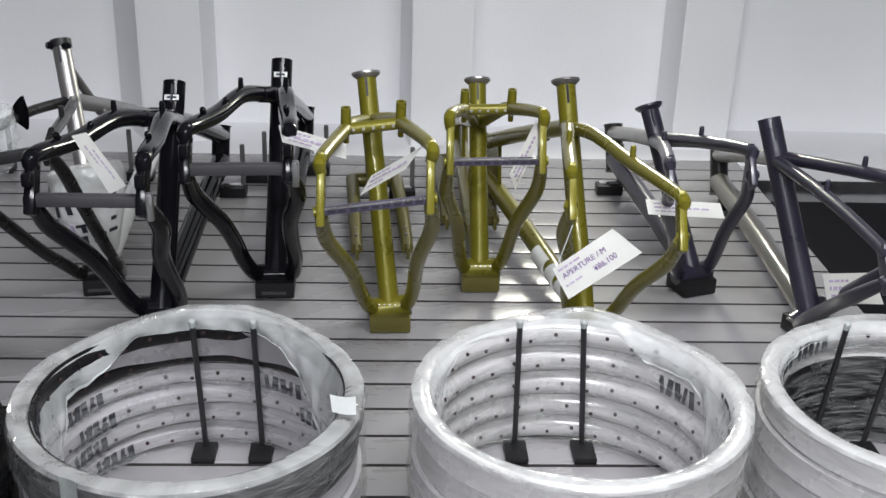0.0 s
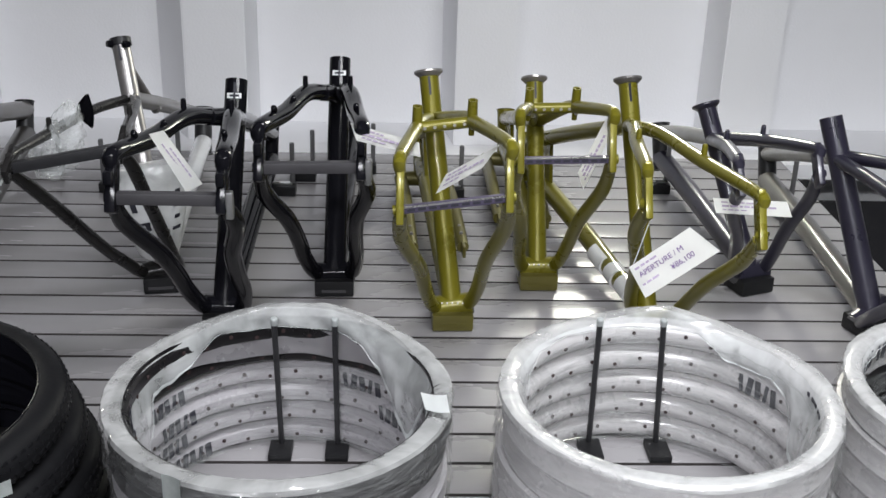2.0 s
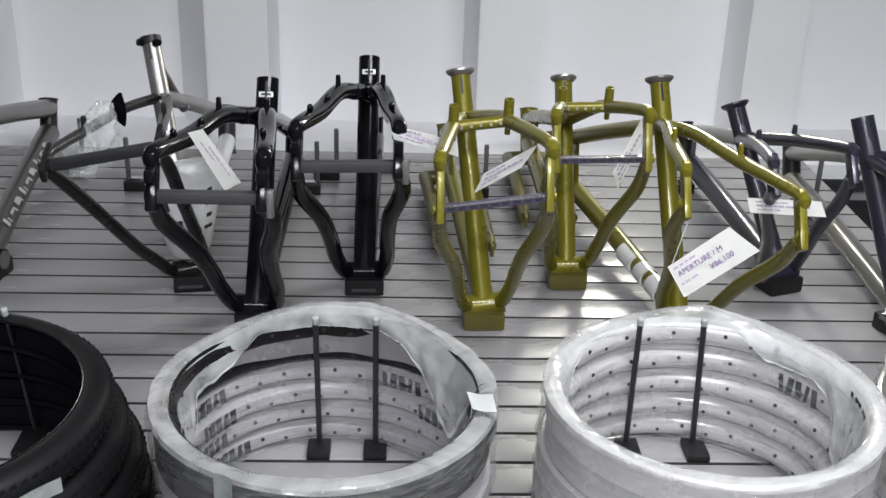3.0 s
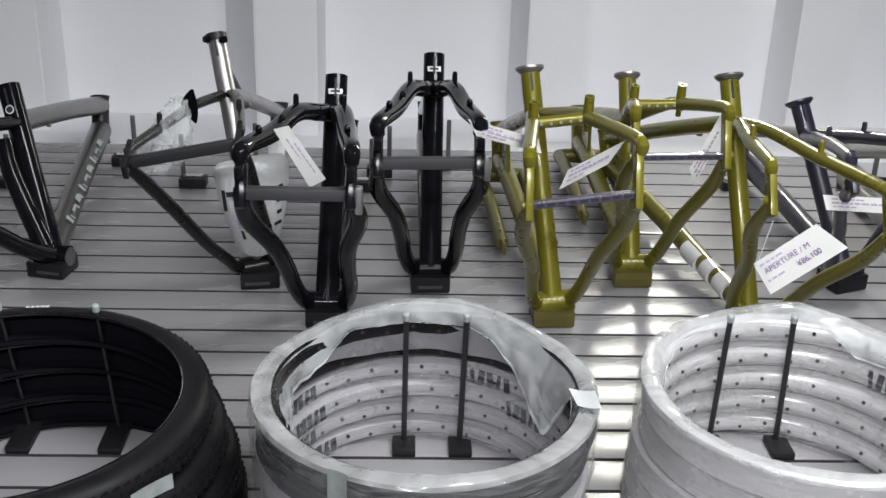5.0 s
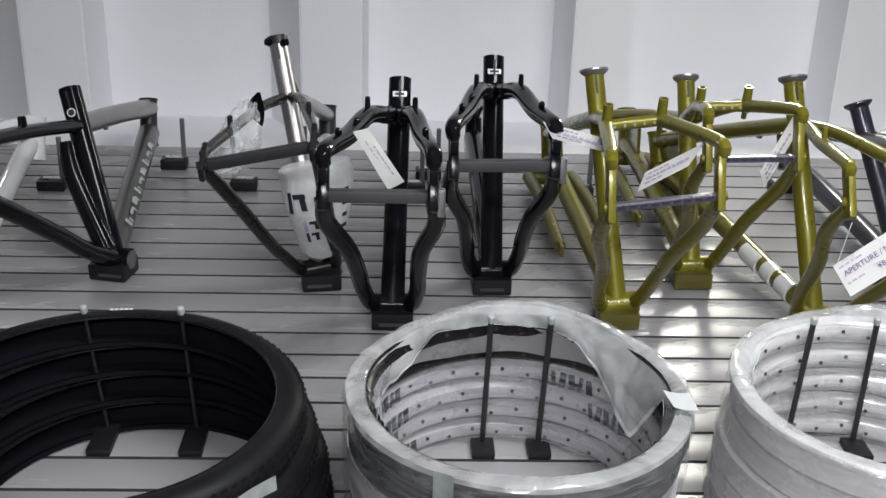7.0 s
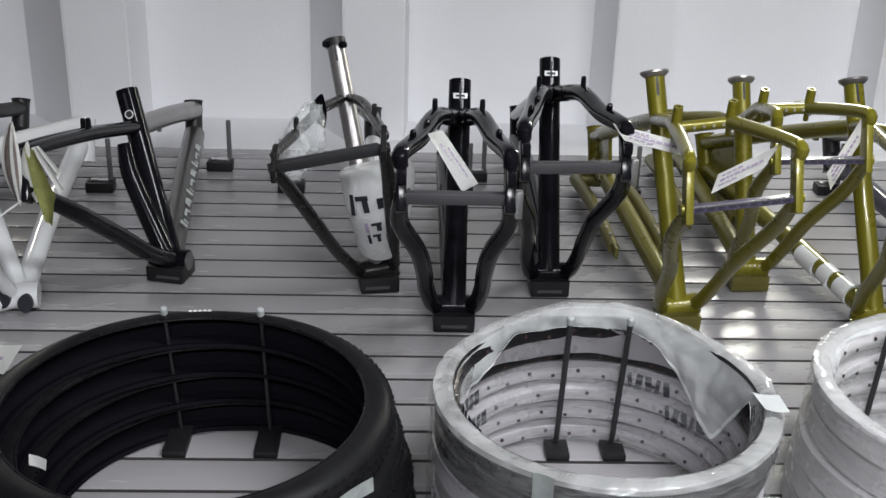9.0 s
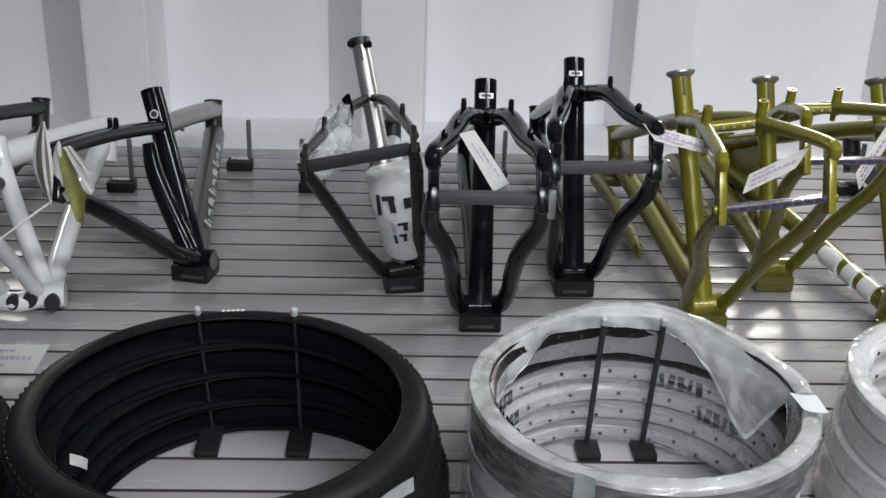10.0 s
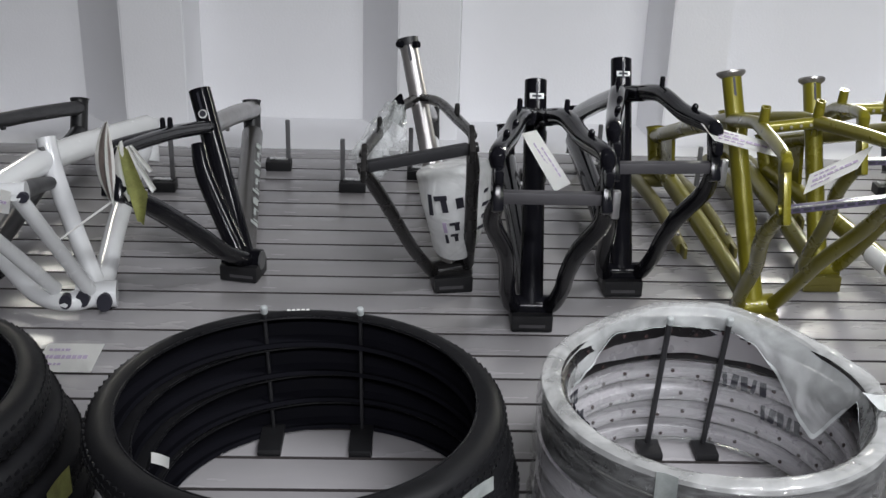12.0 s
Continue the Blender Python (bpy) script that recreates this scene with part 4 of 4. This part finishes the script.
price_tag([(-0.452, 1.6, 0.439), (-0.397, 1.585, 0.362), (-0.421, 1.58, 0.350), (-0.474, 1.6, 0.433)], 1, rows=((0.35, 0.1, 0.3, 0.8), (0.65, 0.1, 0.2, 0.9)))
price_tag([(-0.183, 1.70, 0.424), (-0.076, 1.66, 0.407), (-0.074, 1.625, 0.395), (-0.172, 1.65, 0.412)], 2)
price_tag([(-0.036, 1.60, 0.378), (0.040, 1.57, 0.436), (0.014, 1.55, 0.406), (-0.052, 1.57, 0.357)], 3)
price_tag([(0.189, 1.75, 0.33), (0.226, 1.74, 0.428), (0.232, 1.74, 0.39), (0.2, 1.75, 0.301)], 4)
price_tag([(0.419, 1.75, 0.289), (0.546, 1.75, 0.284), (0.553, 1.735, 0.262), (0.423, 1.735, 0.268)], 5)
price_tag([(0.763, 1.8, 0.133), (0.854, 1.8, 0.136), (0.881, 1.79, 0.078), (0.777, 1.79, 0.08)], 6)
price_tag([(-1.28, 1.66, 0.312), (-1.247, 1.65, 0.307), (-1.253, 1.645, 0.272), (-1.285, 1.65, 0.276)], 7)
price_tag([(-1.245, 1.722, 0.006), (-1.15, 1.725, 0.005), (-1.15, 1.63, 0.003), (-1.245, 1.63, 0.003)], 8, label="white printed card lying flat on the table")
# the large tag that can be read
corners = [(0.232, 1.5, 0.273), (0.315, 1.5, 0.338), (0.355, 1.47, 0.314), (0.254, 1.47, 0.238)]
t, nrm = price_tag(corners, 9, rows=((0.16, 0.06, 0.06, 0.4), (0.66, 0.06, 0.06, 0.3)), hang=(0.262, 1.53, 0.33))
a, b, c, d = [Vector(p) for p in corners]
for body, u, v, size in (("APERTURE / M", 0.08, 0.45, 0.0118), ("¥86,100", 0.52, 0.76, 0.0118)):
    cu = bpy.data.curves.new("lettering", "FONT")
    cu.body, cu.size, cu.extrude = body, size, 0.0001
    cu.materials.append(INK_BLUE)
    o = new("lettering", cu)
    o.parent = t
    o.matrix_parent_inverse = t.matrix_basis.inverted()
    xx = (b - a).normalized()
    yy = (a - d) - xx * (a - d).dot(xx)
    m = basis(a + (b - a) * u + (d - a) * v + nrm * 0.0012, xx, yy)
    o.matrix_basis = m

# printed pouch round the seat tube of the silver frame
t = thing("plastic_pouch", (-0.58, 1.93, 0.1), "milky plastic pouch with dark printed bars round a seat tube", "pouch")
pts = [((-0.552, 1.955, 0.098), 0.038), ((-0.550, 1.938, 0.15), 0.051), ((-0.552, 1.936, 0.2), 0.063), ((-0.556, 1.945, 0.25), 0.069), ((-0.558, 1.948, 0.264), 0.060)]
part("bag", tube(pts, seg=28, n=5), POUCH, t)


def pouch_at(z):
    for (p, r), (q, w) in zip(pts, pts[1:]):
        if z <= q[2]:
            k = (z - p[2]) / (q[2] - p[2])
            return Vector(p).lerp(Vector(q), k), r + (w - r) * k
    return Vector(pts[-1][0]), pts[-1][1]


for z0, a0, n, w, h in ((0.205, -2.35, 4, 0.022, 0.038), (0.165, -1.95, 3, 0.017, 0.02), (0.14, -1.9, 4, 0.013, 0.018)):
    for j in range(n):
        c, r = pouch_at(z0 + 0.004 * j)
        a = a0 + j * 1.3 * w / r
        q = c + V((r + 0.0012) * math.cos(a), (r + (0.0012 if h > 0.03 else 0.0055)) * math.sin(a), 0)
        m = basis(q, (-math.sin(a), math.cos(a), 0.2), (0.25, -0.22, 1))
        dx = w * 0.34
        ink = INK_FAINT if n == 3 and j == 0 else INK
        part("printed_bar", box(m, w * (0.4, 0.5, 0.62)[j % 3], h * (1, 0.7, 0.8)[j % 3], 0.0016), ink, t, "dark printed bar", smooth=False)
        if j % 3 == 1:
            part("printed_bar", box(m @ pose(-dx * 0.6, h * 0.4, 0), w * 1.1, h * 0.24, 0.0016), ink, t, "dark printed bar", smooth=False)
for j in range(5):
    z0 = 0.135 + 0.024 * j
    c, r = pouch_at(z0)
    a = -0.62
    q = c + V((r + 0.0012) * math.cos(a), (r + 0.0012) * math.sin(a), 0)
    part("printed_bar", box(basis(q, (-math.sin(a), math.cos(a), 0), (0.1, -0.2, 1)), 0.018 if j % 2 else 0.011, 0.007, 0.0016), INK, t, "dark printed bar", smooth=False)
# clear bag over the rear of the silver frame
t = thing("clear_bag", (-0.68, 1.85, 0.3), "crumpled clear plastic bag on the silver frame", "plastic bag")
bm = bmesh.new()
bmesh.ops.create_icosphere(bm, subdivisions=4, radius=1)
for v in bm.verts:
    n = noise.noise(v.co * 2.2 + V(3, 1, 2)) * 0.35 + noise.noise(v.co * 5.5) * 0.15
    v.co *= 1 + n
    v.co = V(v.co.x * (0.04 - 0.016 * v.co.z) - 0.682 + 0.018 * v.co.z, v.co.y * 0.05 + 1.86, v.co.z * 0.064 + 0.335)
part("film", bm, FILM_BAG, t)


def leaflet(pts, layers, label):
    """A pointed oval leaflet of stacked leaves along a bowed spine; each layer is its material, half width and shift."""
    t = thing("hang_tag", pts[0], label, "hang tag", "hang tags")
    top, mid, low = (Vector(p) for p in pts)
    for mat, half, dx, dy in layers:
        bm = bmesh.new()
        rows = []
        for i in range(13):
            u = i / 12
            c = top * (1 - u) ** 2 + (mid * 2 - (top + low) / 2) * 2 * u * (1 - u) + low * u ** 2
            w = half * math.sin(math.pi * (0.03 + 0.94 * u)) ** 0.9
            rows.append([bm.verts.new(c + V(dx + q * w, dy - 0.006 * (1 - q * q), 0)) for q in (-1, -0.5, 0, 0.5, 1)])
        for p, q in zip(rows, rows[1:]):
            for j in range(4):
                bm.faces.new((p[j], p[j + 1], q[j + 1], q[j]))
        bmesh.ops.solidify(bm, geom=bm.faces[:], thickness=0.0008)
        part("leaf", bm, mat, t)
    return t


leaflet([(-1.087, 1.63, 0.43), (-1.092, 1.622, 0.368), (-1.086, 1.62, 0.305)], ((CARD, 0.0145, 0.0, 0.0), (LEAF_INNER, 0.0095, 0.001, -0.004), (CARD, 0.003, 0.004, -0.008)), "pointed oval white hang tag with a grey centre")
leaflet([(-1.068, 1.632, 0.40), (-1.071, 1.63, 0.35), (-1.062, 1.628, 0.305)], ((CARD, 0.011, 0.0, 0.0),), "pointed white leaf of a hang tag")
LEAF_A = [(-1.072, 1.625, 0.392), (-1.058, 1.626, 0.388), (-1.031, 1.62, 0.312), (-1.062, 1.62, 0.318)]
LEAF_B = [(-1.056, 1.63, 0.392), (-1.05, 1.63, 0.39), (-1.022, 1.63, 0.352), (-1.03, 1.63, 0.35)]
LEAF_C = [(-1.062, 1.628, 0.39), (-1.056, 1.628, 0.392), (-1.02, 1.628, 0.325), (-1.027, 1.627, 0.318)]
LEAF_D = [(-1.062, 1.618, 0.33), (-1.031, 1.619, 0.324), (-1.041, 1.617, 0.268), (-1.05, 1.616, 0.276)]
for mat, cs in ((LEAF_GREEN, LEAF_A), (CARD, LEAF_B), (CARD, LEAF_C), (LEAF_GREEN, LEAF_D)):
    t = thing("hang_tag", cs[0], "green printed hang tag card" if mat is LEAF_GREEN else "narrow white hang tag card", "hang tag", "hang tags")
    card("paper", cs, t, mat, 0.005)
leaflet([(-0.654, 1.95, 0.392), (-0.660, 1.945, 0.36), (-0.650, 1.945, 0.332)], ((BLACK, 0.015, 0.0, 0.0),), "glossy black oval hang tag")

# small paper labels on the tyres
for cs, mat, text in (([(-0.922, 1.088, 0.214), (-0.9, 1.080, 0.212), (-0.901, 1.076, 0.2), (-0.922, 1.084, 0.202)], CARD, "small white paper tag inside a tyre"),
                      ([(-0.575, 1.030, 0.198), (-0.538, 1.072, 0.198), (-0.537, 1.070, 0.18), (-0.574, 1.028, 0.18)], PAPER_GREY, "small white paper label on a tyre tread"),
                      ([(-0.745, 0.928, 0.142), (-0.710, 0.931, 0.142), (-0.710, 0.930, 0.128), (-0.745, 0.927, 0.128)], CARD, "white paper label band on a tyre tread"),
                      ([(-1.06, 1.13, 0.125), (-1.05, 1.19, 0.125), (-1.05, 1.19, 0.085), (-1.06, 1.13, 0.085)], LEAF_GREEN, "pale green paper label on a tyre tread")):
    t = thing("paper_label", cs[0], text, "label", "tyre labels")
    card("paper", cs, t, mat, 0.002)

t = thing("cable_tie", (-1.05, 1.61, 0.32), "thin pale cable tie hanging from the hang tags", "cable tie")
part("strip", tube([((-1.072, 1.612, 0.318), 0.0016), ((-1.12, 1.610, 0.283), 0.0018), ((-1.168, 1.612, 0.246), 0.0012)], seg=8), CARD, t)
